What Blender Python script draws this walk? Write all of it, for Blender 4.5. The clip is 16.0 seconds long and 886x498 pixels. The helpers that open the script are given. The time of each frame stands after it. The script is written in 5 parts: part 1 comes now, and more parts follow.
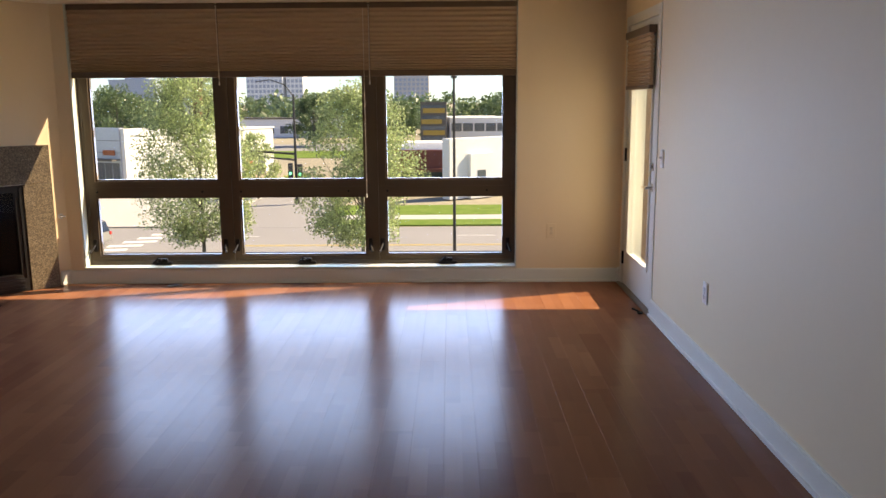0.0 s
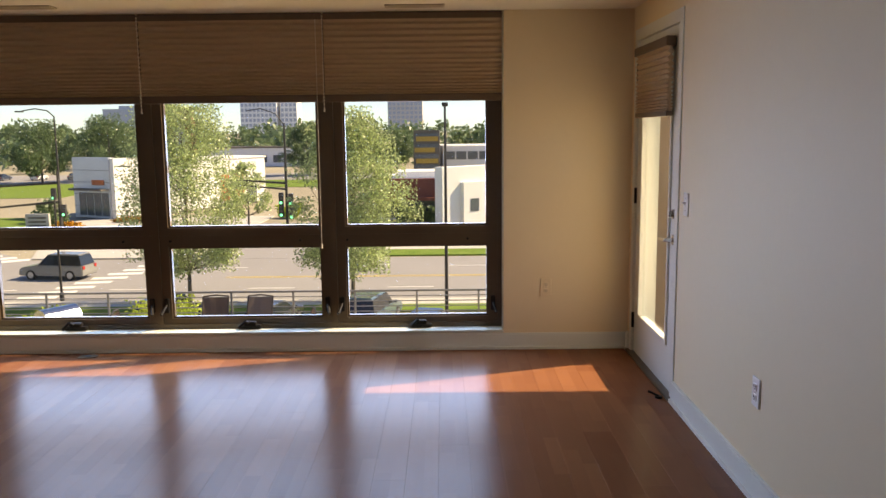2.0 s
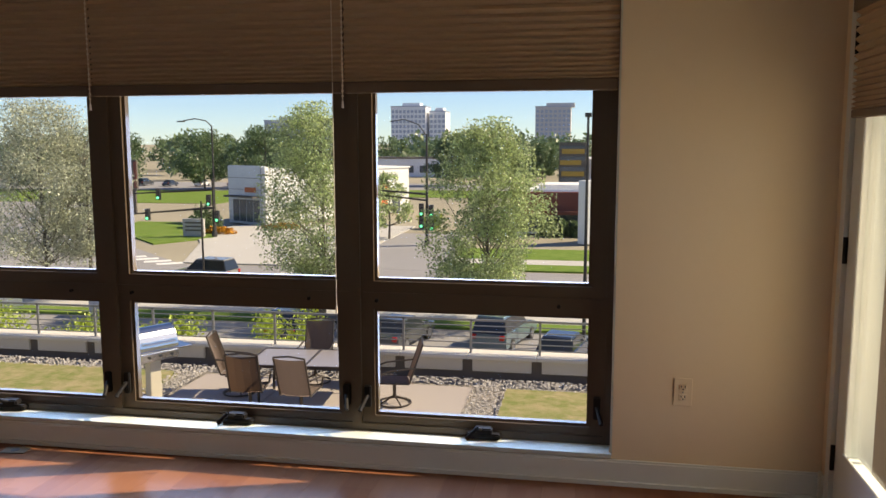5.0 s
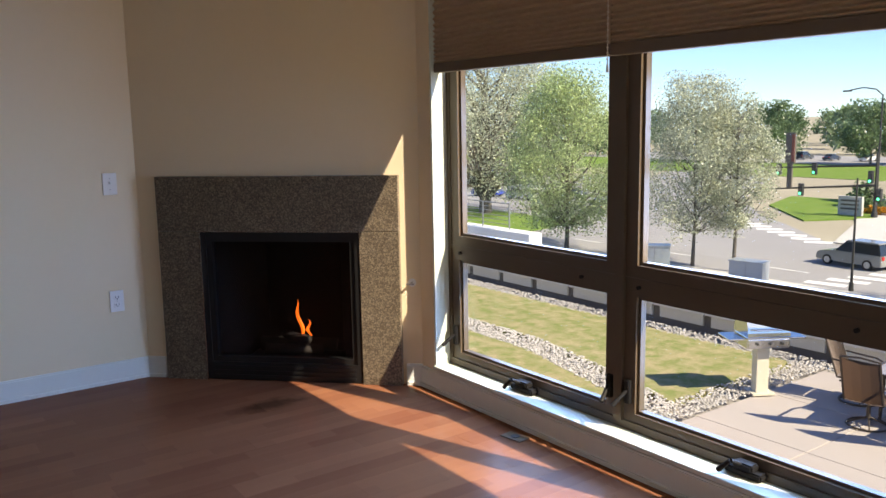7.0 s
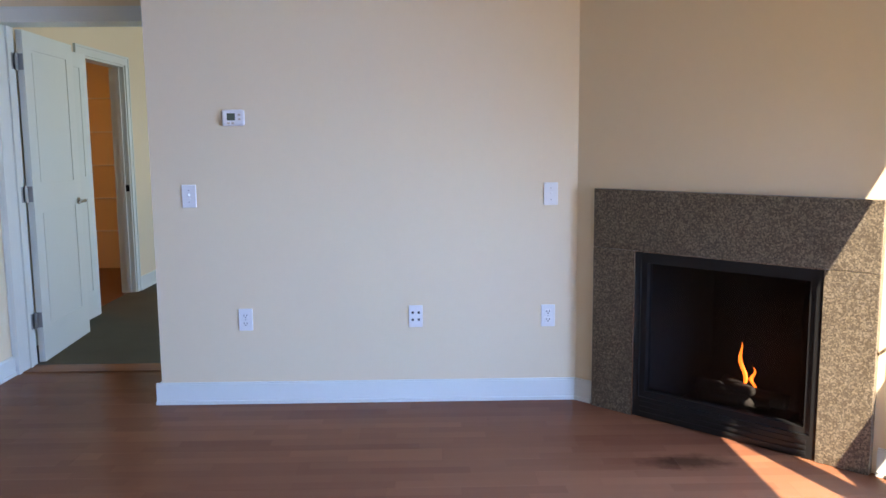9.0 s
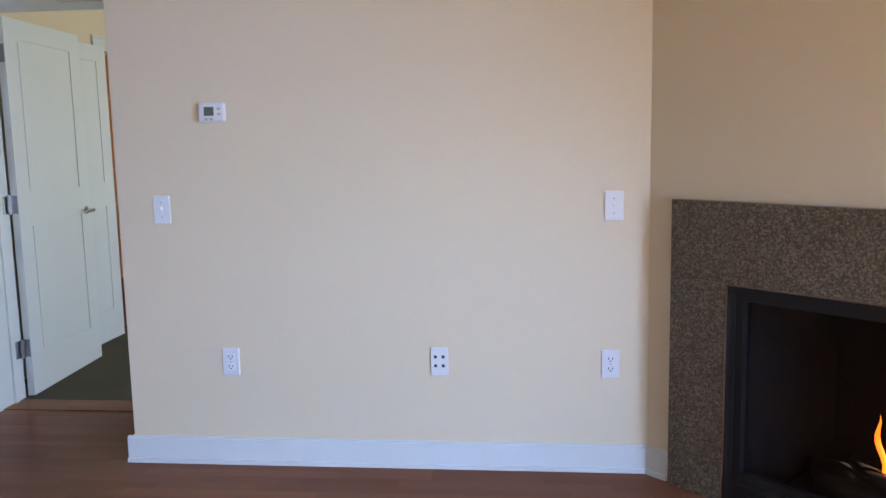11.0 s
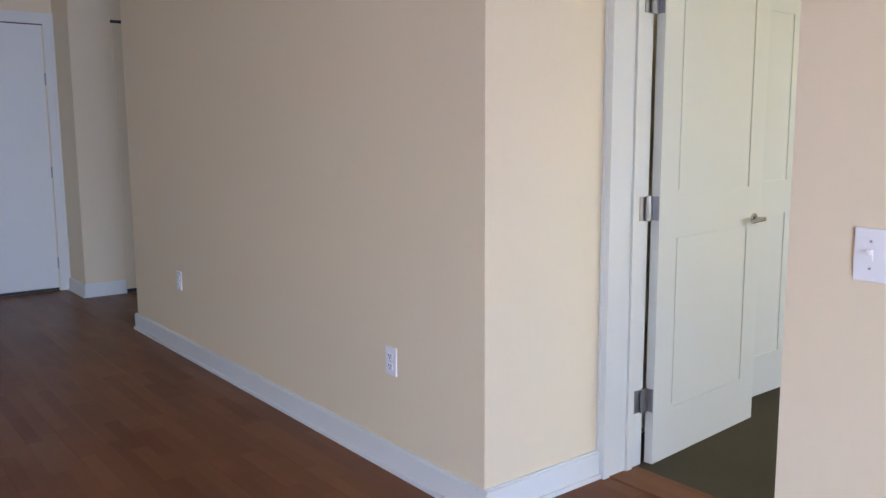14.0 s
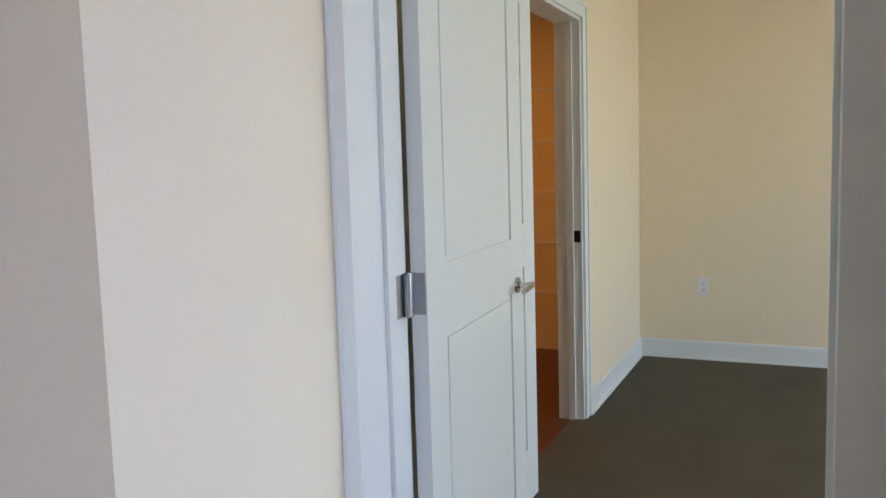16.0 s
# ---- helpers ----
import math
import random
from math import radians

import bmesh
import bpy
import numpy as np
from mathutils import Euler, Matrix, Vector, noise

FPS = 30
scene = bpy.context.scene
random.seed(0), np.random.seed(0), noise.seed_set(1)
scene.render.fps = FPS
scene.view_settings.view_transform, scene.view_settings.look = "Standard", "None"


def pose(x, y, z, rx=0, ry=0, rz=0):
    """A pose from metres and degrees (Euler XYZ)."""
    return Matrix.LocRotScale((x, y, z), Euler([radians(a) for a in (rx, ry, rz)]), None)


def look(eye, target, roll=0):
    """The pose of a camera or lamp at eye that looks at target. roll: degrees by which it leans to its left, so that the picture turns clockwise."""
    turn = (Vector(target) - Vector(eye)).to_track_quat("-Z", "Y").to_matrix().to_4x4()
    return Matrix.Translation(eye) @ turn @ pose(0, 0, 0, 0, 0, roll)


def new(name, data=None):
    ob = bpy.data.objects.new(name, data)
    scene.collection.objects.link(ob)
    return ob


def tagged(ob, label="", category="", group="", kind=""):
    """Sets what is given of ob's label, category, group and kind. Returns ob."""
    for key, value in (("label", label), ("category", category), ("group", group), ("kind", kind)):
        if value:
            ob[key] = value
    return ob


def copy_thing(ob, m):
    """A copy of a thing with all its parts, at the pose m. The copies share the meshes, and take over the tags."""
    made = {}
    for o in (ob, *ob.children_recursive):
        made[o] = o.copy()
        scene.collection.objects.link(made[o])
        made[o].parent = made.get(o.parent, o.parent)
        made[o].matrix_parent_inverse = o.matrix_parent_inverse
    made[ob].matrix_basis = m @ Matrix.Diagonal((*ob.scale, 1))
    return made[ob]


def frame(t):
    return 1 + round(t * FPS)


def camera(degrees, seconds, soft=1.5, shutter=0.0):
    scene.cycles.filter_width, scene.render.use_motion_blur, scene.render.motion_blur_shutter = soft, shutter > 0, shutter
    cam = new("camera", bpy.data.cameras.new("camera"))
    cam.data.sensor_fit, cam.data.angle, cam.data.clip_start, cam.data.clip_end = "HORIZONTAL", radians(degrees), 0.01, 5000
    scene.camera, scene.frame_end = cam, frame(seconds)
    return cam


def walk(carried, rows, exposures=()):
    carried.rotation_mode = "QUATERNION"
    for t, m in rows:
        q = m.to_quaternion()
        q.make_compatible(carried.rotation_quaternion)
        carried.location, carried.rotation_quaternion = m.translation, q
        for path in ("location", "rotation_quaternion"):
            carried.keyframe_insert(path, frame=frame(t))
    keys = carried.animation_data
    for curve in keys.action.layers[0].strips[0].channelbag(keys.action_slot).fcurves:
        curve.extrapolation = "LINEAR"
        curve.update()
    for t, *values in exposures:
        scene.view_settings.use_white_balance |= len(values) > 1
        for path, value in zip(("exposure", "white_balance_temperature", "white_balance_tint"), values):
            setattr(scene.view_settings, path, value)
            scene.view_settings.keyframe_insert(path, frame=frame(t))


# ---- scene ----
cam = camera(56.7, 16.0)
EXPOSURES = [(0, 1.44, 10600, 17), (3, 1.04, 12300, 18), (5.5, 0.86, 8900, 15), (7, 1.34, 8300, 13.5), (8, 1.92, 7700, 15), (9, 2.45, 7500, 13), (11.5, 2.47, 8700, 16), (13.5, 2.82, 10200, 19.5), (15, 2.88, 9900, 19), (16, 2.82, 8600, 15.5)]
PATH = [
    (0, (0.096, 0.661, 1.448), (0.077, 2.63, 1.093), -0.4),
    (0.5, (0.126, 0.923, 1.467), (0.148, 2.897, 1.145), -1.3),
    (1, (0.177, 1.214, 1.477), (0.117, 3.197, 1.22), -0.3),
    (1.5, (0.215, 1.507, 1.464), (0.19, 3.488, 1.189), -0.1),
    (2, (0.239, 1.838, 1.462), (0.234, 3.817, 1.173), -0.6),
    (2.5, (0.29, 2.154, 1.461), (0.25, 4.134, 1.184), -0.6),
    (3, (0.299, 2.512, 1.444), (0.264, 4.494, 1.174), -0.7),
    (3.2, (0.312, 2.648, 1.447), (0.281, 4.63, 1.182), -0.8),
    (5.3, (0.532, 3.98, 1.43), (0.011, 5.894, 1.174), -0.2),
    (5.5, (0.534, 4.091, 1.421), (-0.123, 5.961, 1.158), -0.4),
    (6, (0.51, 4.325, 1.431), (-0.502, 6.029, 1.159), -0.5),
    (6.5, (0.524, 4.569, 1.412), (-0.82, 6.021, 1.119), -0.7),
    (6.7, (0.531, 4.655, 1.399), (-0.924, 5.996, 1.108), -0.6),
    (7, (0.533, 4.786, 1.405), (-1.067, 5.946, 1.097), -1.0),
    (7.5, (0.464, 4.931, 1.385), (-1.315, 5.79, 1.076), -1.2),
    (7.9, (0.411, 5.058, 1.356), (-1.47, 5.674, 1.066), -1.3),
    (8, (0.397, 5.081, 1.354), (-1.502, 5.635, 1.062), -1.5),
    (8.5, (0.31, 5.209, 1.385), (-1.658, 5.407, 1.092), -1.2),
    (9, (0.14, 5.304, 1.381), (-1.842, 5.338, 1.118), -0.5),
    (9.2, (0.061, 5.353, 1.396), (-1.92, 5.301, 1.127), -0.7),
    (11.5, (-1.069, 5.618, 1.367), (-3.026, 5.298, 1.105), -1.5),
    (12, (-1.311, 5.578, 1.362), (-3.162, 4.866, 1.099), -1.6),
    (12.5, (-1.562, 5.47, 1.377), (-3.24, 4.406, 1.143), -1.5),
    (13, (-1.81, 5.323, 1.375), (-3.152, 3.869, 1.081), 0.1),
    (13.5, (-2.036, 5.123, 1.354), (-3.288, 3.594, 1.048), -0.4),
    (14, (-2.291, 4.883, 1.373), (-3.516, 3.326, 1.093), -0.3),
    (14.5, (-2.523, 4.528, 1.334), (-3.771, 2.984, 1.093), -0.8),
    (15, (-2.742, 4.248, 1.377), (-4.241, 2.942, 1.159), -2.2),
    (15.5, (-3.057, 3.87, 1.33), (-4.728, 2.785, 1.158), -2.7),
    (16, (-3.315, 3.663, 1.363), (-5.126, 2.841, 1.156), -1.7),
]
walk(cam, [(t, look(eye, target, roll)) for t, eye, target, roll in PATH], EXPOSURES)

# ---- light ----
world = bpy.data.worlds.new("sky")
scene.world = world
world.use_nodes = True
wn = world.node_tree.nodes
sky = wn.new("ShaderNodeTexSky")
sky.sky_type, sky.sun_disc = "NISHITA", False
sky.dust_density, sky.ozone_density, sky.air_density, sky.altitude = 0.0, 2.0, 1.0, 1500.0
sky.sun_elevation, sky.sun_rotation = radians(40.7), radians(71.7)
wn["Background"].inputs["Strength"].default_value = 0.095
clear = wn.new("ShaderNodeVectorMath")
clear.operation = "MULTIPLY"
clear.inputs[1].default_value = (0.58, 0.80, 1.27)
world.node_tree.links.new(sky.outputs[0], clear.inputs[0])
world.node_tree.links.new(clear.outputs[0], wn["Background"].inputs["Color"])

SUN_WAY = Vector((-1.0, -0.33, -0.904))
sun = new("sun", bpy.data.lights.new("sun", "SUN"))
sun.data.energy, sun.data.angle, sun.data.color = 4.2, radians(0.5), (1.0, 0.96, 0.89)
sun.rotation_euler = SUN_WAY.to_track_quat("-Z", "Y").to_euler()


def area_lamp(name, m, sx, sy, watts, color=(1, 1, 1), spread=180):
    data = bpy.data.lights.new(name, "AREA")
    data.shape, data.size, data.size_y, data.energy, data.color = "RECTANGLE", sx, sy, watts, color
    data.spread = radians(spread)
    ob = new(name, data)
    ob.matrix_world = m
    return ob


# ---- materials ----
def mat(name, color, rough=0.5, metal=0.0, vary=0.08, scale=6.0, fine=60.0, bump=0.0, bump_scale=80.0, rand=0.0,
        spec=0.5, stretch=(1, 1, 1), island=False, coat=0.0, rough_vary=0.0):
    """Principled surface with variation at two scales, optional bump and a random shift per object or island."""
    m = bpy.data.materials.new(name)
    m.use_nodes = True
    nt = m.node_tree
    n, ln = nt.nodes, nt.links
    b = n["Principled BSDF"]
    tc = n.new("ShaderNodeTexCoord")
    mp = n.new("ShaderNodeMapping")
    mp.inputs["Scale"].default_value = stretch
    ln.new(tc.outputs["Object"], mp.inputs[0])
    vec = mp.outputs[0]
    total = None
    for sc, amount in ((scale, vary), (fine, vary * 0.6)):
        nz = n.new("ShaderNodeTexNoise")
        nz.inputs["Scale"].default_value, nz.inputs["Detail"].default_value = sc, 4
        ln.new(vec, nz.inputs["Vector"])
        mm = n.new("ShaderNodeMath")
        mm.operation = "MULTIPLY_ADD"
        mm.inputs[1].default_value, mm.inputs[2].default_value = amount * 2.4, 1 - amount * 1.2 if total is None else -amount * 1.2
        ln.new(nz.outputs["Fac"], mm.inputs[0])
        if total is not None:
            ad = n.new("ShaderNodeMath")
            ln.new(total, ad.inputs[0])
            ln.new(mm.outputs[0], ad.inputs[1])
            total = ad.outputs[0]
        else:
            total = mm.outputs[0]
            first = nz
    if rand:
        src = n.new("ShaderNodeNewGeometry").outputs["Random Per Island"] if island else n.new("ShaderNodeObjectInfo").outputs["Random"]
        rm = n.new("ShaderNodeMath")
        rm.operation = "MULTIPLY_ADD"
        rm.inputs[1].default_value, rm.inputs[2].default_value = rand * 2, -rand
        ln.new(src, rm.inputs[0])
        ad = n.new("ShaderNodeMath")
        ln.new(total, ad.inputs[0])
        ln.new(rm.outputs[0], ad.inputs[1])
        total = ad.outputs[0]
    mul = n.new("ShaderNodeVectorMath")
    mul.operation = "SCALE"
    mul.inputs[0].default_value = color[:3]
    ln.new(total, mul.inputs["Scale"])
    ln.new(mul.outputs[0], b.inputs["Base Color"])
    b.inputs["Roughness"].default_value, b.inputs["Metallic"].default_value = rough, metal
    b.inputs["Specular IOR Level"].default_value = spec
    b.inputs["Coat Weight"].default_value = coat
    if rough_vary:
        mr = n.new("ShaderNodeMath")
        mr.operation = "MULTIPLY_ADD"
        mr.inputs[1].default_value, mr.inputs[2].default_value = rough_vary, rough - rough_vary / 2
        ln.new(first.outputs["Fac"], mr.inputs[0])
        ln.new(mr.outputs[0], b.inputs["Roughness"])
    if bump:
        bn = n.new("ShaderNodeTexNoise")
        bn.inputs["Scale"].default_value, bn.inputs["Detail"].default_value = bump_scale, 3
        ln.new(vec, bn.inputs["Vector"])
        bp = n.new("ShaderNodeBump")
        bp.inputs["Strength"].default_value, bp.inputs["Distance"].default_value = bump, 0.01
        ln.new(bn.outputs["Fac"], bp.inputs["Height"])
        ln.new(bp.outputs[0], b.inputs["Normal"])
    return m


def glass(name, tint=(1, 1, 1), rough=0.0):
    m = bpy.data.materials.new(name)
    m.use_nodes = True
    n, ln = m.node_tree.nodes, m.node_tree.links
    out = n["Material Output"]
    n.remove(n["Principled BSDF"])
    tr, gl, mix, fr, pw, ad = (n.new(k) for k in ("ShaderNodeBsdfTransparent", "ShaderNodeBsdfGlossy", "ShaderNodeMixShader", "ShaderNodeLayerWeight", "ShaderNodeMath", "ShaderNodeMath"))
    tr.inputs[0].default_value = (*tint, 1)
    gl.inputs["Roughness"].default_value = rough
    fr.inputs["Blend"].default_value = 0.5
    pw.operation, ad.operation = "POWER", "MULTIPLY_ADD"
    pw.inputs[1].default_value, ad.inputs[1].default_value, ad.inputs[2].default_value = 5.0, 0.45, 0.02
    ln.new(fr.outputs["Facing"], pw.inputs[0])
    ln.new(pw.outputs[0], ad.inputs[0])
    ln.new(ad.outputs[0], mix.inputs[0])
    ln.new(tr.outputs[0], mix.inputs[1])
    ln.new(gl.outputs[0], mix.inputs[2])
    ln.new(mix.outputs[0], out.inputs[0])
    return m


def glow(name, color, strength):
    m = bpy.data.materials.new(name)
    m.use_nodes = True
    b = m.node_tree.nodes["Principled BSDF"]
    b.inputs["Base Color"].default_value = (*color, 1)
    b.inputs["Emission Color"].default_value = (*color, 1)
    b.inputs["Emission Strength"].default_value = strength
    return m


def wood_floor():
    """Stained maple: narrow strips inside each board, long grain, satin varnish."""
    m = bpy.data.materials.new("stained_wood_floor")
    m.use_nodes = True
    n, ln = m.node_tree.nodes, m.node_tree.links
    b = n["Principled BSDF"]
    geo = n.new("ShaderNodeNewGeometry")
    info = n.new("ShaderNodeObjectInfo")
    sep = n.new("ShaderNodeSeparateXYZ")
    ln.new(geo.outputs["Position"], sep.inputs[0])
    def node(op, a, c=None, d=None):
        k = n.new("ShaderNodeMath")
        k.operation = op
        for i, v in enumerate((a, c, d)):
            if v is None:
                continue
            if isinstance(v, (int, float)):
                k.inputs[i].default_value = v
            else:
                ln.new(v, k.inputs[i])
        return k.outputs[0]
    row = node("FLOOR", node("DIVIDE", sep.outputs[0], 0.0697))
    cut = node("FLOOR", node("MULTIPLY_ADD", row, 0.37, node("DIVIDE", sep.outputs[1], 0.42)))
    comb = n.new("ShaderNodeCombineXYZ")
    ln.new(row, comb.inputs[0])
    ln.new(cut, comb.inputs[1])
    wn_ = n.new("ShaderNodeTexWhiteNoise")
    ln.new(comb.outputs[0], wn_.inputs["Vector"])
    mp = n.new("ShaderNodeMapping")
    mp.inputs["Scale"].default_value = (36, 2.2, 1)
    ln.new(geo.outputs["Position"], mp.inputs[0])
    g1 = n.new("ShaderNodeTexNoise")
    g1.inputs["Scale"].default_value, g1.inputs["Detail"].default_value = 1.0, 5
    ln.new(mp.outputs[0], g1.inputs["Vector"])
    g2 = n.new("ShaderNodeTexNoise")
    g2.inputs["Scale"].default_value, g2.inputs["Detail"].default_value = 1.7, 3
    ln.new(geo.outputs["Position"], g2.inputs["Vector"])
    f = node("ADD", node("MULTIPLY_ADD", wn_.outputs["Value"], 0.09, 0.115), node("MULTIPLY", g1.outputs["Fac"], 0.05))
    f = node("ADD", f, node("MULTIPLY_ADD", info.outputs["Random"], 0.10, node("MULTIPLY", g2.outputs["Fac"], 0.12)))
    ramp = n.new("ShaderNodeValToRGB")
    ramp.color_ramp.elements[0].color, ramp.color_ramp.elements[0].position = (0.110, 0.030, 0.017, 1), 0.05
    ramp.color_ramp.elements[1].color, ramp.color_ramp.elements[1].position = (0.43, 0.20, 0.10, 1), 0.80
    ln.new(f, ramp.inputs[0])
    # one blot before the hearth, base colour scaled down to 0.38 at its middle
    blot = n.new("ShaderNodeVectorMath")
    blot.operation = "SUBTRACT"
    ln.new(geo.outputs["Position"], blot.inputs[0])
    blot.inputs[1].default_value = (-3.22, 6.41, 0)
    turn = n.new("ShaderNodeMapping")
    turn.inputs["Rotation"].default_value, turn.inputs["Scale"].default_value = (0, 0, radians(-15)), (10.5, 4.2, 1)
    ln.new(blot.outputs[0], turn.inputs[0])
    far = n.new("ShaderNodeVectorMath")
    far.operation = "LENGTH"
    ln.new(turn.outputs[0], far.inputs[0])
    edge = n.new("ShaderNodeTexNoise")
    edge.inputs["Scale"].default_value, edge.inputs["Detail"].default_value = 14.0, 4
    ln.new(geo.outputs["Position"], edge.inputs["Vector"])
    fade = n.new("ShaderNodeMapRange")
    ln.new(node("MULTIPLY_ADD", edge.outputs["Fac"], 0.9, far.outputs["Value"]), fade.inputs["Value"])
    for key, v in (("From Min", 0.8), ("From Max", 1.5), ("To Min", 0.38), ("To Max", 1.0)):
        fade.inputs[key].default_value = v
    blotted = n.new("ShaderNodeVectorMath")
    blotted.operation = "SCALE"
    ln.new(ramp.outputs[0], blotted.inputs[0])
    ln.new(fade.outputs[0], blotted.inputs["Scale"])
    ln.new(blotted.outputs[0], b.inputs["Base Color"])
    g3 = n.new("ShaderNodeTexNoise")
    g3.inputs["Scale"].default_value = 5.0
    ln.new(geo.outputs["Position"], g3.inputs["Vector"])
    ln.new(node("MULTIPLY_ADD", g3.outputs["Fac"], 0.06, 0.21), b.inputs["Roughness"])
    b.inputs["Specular IOR Level"].default_value = 0.045
    return m


def leaves(name, color, rand=0.45):
    """Leaf blades: part of the light passes through them."""
    m = mat(name, color, 0.42, vary=0.22, scale=0.4, rand=rand, island=True, spec=0.6)
    n, ln = m.node_tree.nodes, m.node_tree.links
    b, out = n["Principled BSDF"], n["Material Output"]
    tl, mx = n.new("ShaderNodeBsdfTranslucent"), n.new("ShaderNodeMixShader")
    ln.new(b.inputs["Base Color"].links[0].from_socket, tl.inputs[0])
    mx.inputs[0].default_value = 0.4
    ln.new(b.outputs[0], mx.inputs[1])
    ln.new(tl.outputs[0], mx.inputs[2])
    ln.new(mx.outputs[0], out.inputs[0])
    return m


def granite():
    m = mat("speckled_granite", (0.2, 0.17, 0.13), 0.28)
    n, ln = m.node_tree.nodes, m.node_tree.links
    b = n["Principled BSDF"]
    tc = n.new("ShaderNodeTexCoord")
    vo = n.new("ShaderNodeTexVoronoi")
    vo.inputs["Scale"].default_value = 165
    ln.new(tc.outputs["Object"], vo.inputs["Vector"])
    nz = n.new("ShaderNodeTexNoise")
    nz.inputs["Scale"].default_value, nz.inputs["Detail"].default_value = 9, 4
    ln.new(tc.outputs["Object"], nz.inputs["Vector"])
    sp = n.new("ShaderNodeSeparateColor")
    ln.new(vo.outputs["Color"], sp.inputs[0])
    ad = n.new("ShaderNodeMath")
    ad.operation = "MULTIPLY_ADD"
    ad.inputs[1].default_value = 0.8
    ln.new(sp.outputs[0], ad.inputs[0])
    k = n.new("ShaderNodeMath")
    k.operation = "MULTIPLY_ADD"
    k.inputs[1].default_value, k.inputs[2].default_value = 0.35, -0.08
    ln.new(nz.outputs["Fac"], k.inputs[0])
    ln.new(k.outputs[0], ad.inputs[2])
    r = n.new("ShaderNodeValToRGB")
    e = r.color_ramp.elements
    e[0].color, e[0].position = (0.070, 0.053, 0.036, 1), 0.10
    e[1].color, e[1].position = (0.27, 0.22, 0.155, 1), 0.95
    mid = e.new(0.55)
    mid.color = (0.130, 0.102, 0.070, 1)
    ln.new(ad.outputs[0], r.inputs[0])
    ln.new(r.outputs[0], b.inputs["Base Color"])
    return m


M_WALL = mat("cream_wall_paint", (0.80, 0.665, 0.465), 0.62, vary=0.02, scale=0.9, fine=25, bump=0.05, bump_scale=180)
M_CEIL = mat("white_ceiling_paint", (0.80, 0.76, 0.68), 0.8, vary=0.02, scale=1.2, bump=0.1, bump_scale=120)
M_TRIM = mat("white_trim_paint", (0.72, 0.745, 0.70), 0.35, vary=0.02, scale=3)
# the trim paint again, darkened to hold back direct sun on sill and reveals
M_TRIM_DIM = mat("dimmed_trim_paint", (0.60, 0.66, 0.60), 0.4, vary=0.04, scale=4, fine=40)
M_DOOR = mat("white_door_paint", (0.75, 0.79, 0.75), 0.4, vary=0.02, scale=2)
M_FLOOR = wood_floor()
M_DARKWOOD = mat("dark_red_closet_wood", (0.10, 0.03, 0.017), 0.35, vary=0.2, scale=3, stretch=(9, 1, 1))
M_CARPET = mat("olive_grey_carpet", (0.12, 0.105, 0.075), 0.95, vary=0.14, scale=3, fine=250, bump=0.7, bump_scale=350, spec=0.1)
M_BRONZE = mat("bronze_window_paint", (0.105, 0.077, 0.05), 0.38, vary=0.08, scale=5, spec=0.4)
M_DARK = mat("dark_handle_metal", (0.012, 0.011, 0.010), 0.6, spec=0.2)
M_GLASS = glass("window_glass", (0.93, 0.96, 0.95))
M_SHADE = mat("brown_shade_fabric", (0.50, 0.37, 0.25), 0.85, vary=0.05, scale=4, fine=30)
M_RAIL = mat("brown_shade_rail", (0.13, 0.088, 0.058), 0.45)
M_CORD = mat("pale_cord", (0.72, 0.68, 0.60), 0.5)
M_GRANITE = granite()
M_BLACK = mat("black_firebox_metal", (0.012, 0.012, 0.012), 0.38, vary=0.1)
M_SOOT = mat("sooty_firebox_lining", (0.010, 0.009, 0.009), 0.8, vary=0.2, scale=8)
M_FBGLASS = glass("fireplace_glass", (0.75, 0.75, 0.75))
M_LOG = mat("ceramic_log", (0.03, 0.024, 0.02), 0.9, vary=0.3, scale=14, bump=0.5, bump_scale=40)
M_CHROME = mat("satin_nickel", (0.55, 0.55, 0.54), 0.25, metal=1.0, vary=0.03)
M_HINGE = mat("brushed_steel_hinge", (0.36, 0.37, 0.38), 0.35, metal=0.9, vary=0.05)
M_PLASTIC = mat("white_plastic", (0.80, 0.80, 0.79), 0.3, vary=0.01)
M_SLOT = mat("dark_slot", (0.03, 0.03, 0.03), 0.6)
M_SCREEN = mat("grey_green_screen", (0.10, 0.12, 0.09), 0.2)
M_VENT = mat("beige_vent_metal", (0.55, 0.48, 0.38), 0.5)
M_FLAME = glow("gas_flame", (1.0, 0.16, 0.02), 0.9)


# ---- mesh helpers ----
def bx(bm, x0, y0, z0, x1, y1, z1, m=None):
    v = [bm.verts.new(Vector(p) if m is None else m @ Vector(p)) for p in (
        (x0, y0, z0), (x1, y0, z0), (x1, y1, z0), (x0, y1, z0), (x0, y0, z1), (x1, y0, z1), (x1, y1, z1), (x0, y1, z1))]
    for f in ((3, 2, 1, 0), (4, 5, 6, 7), (0, 1, 5, 4), (1, 2, 6, 5), (2, 3, 7, 6), (3, 0, 4, 7)):
        bm.faces.new([v[i] for i in f])
    return bm


def box(*a, m=None, bevel=0.0, seg=2):
    bm = bmesh.new()
    bx(bm, *a, m=m)
    if bevel:
        bmesh.ops.bevel(bm, geom=bm.edges[:], offset=bevel, segments=seg, affect="EDGES", profile=0.5)
    return bm


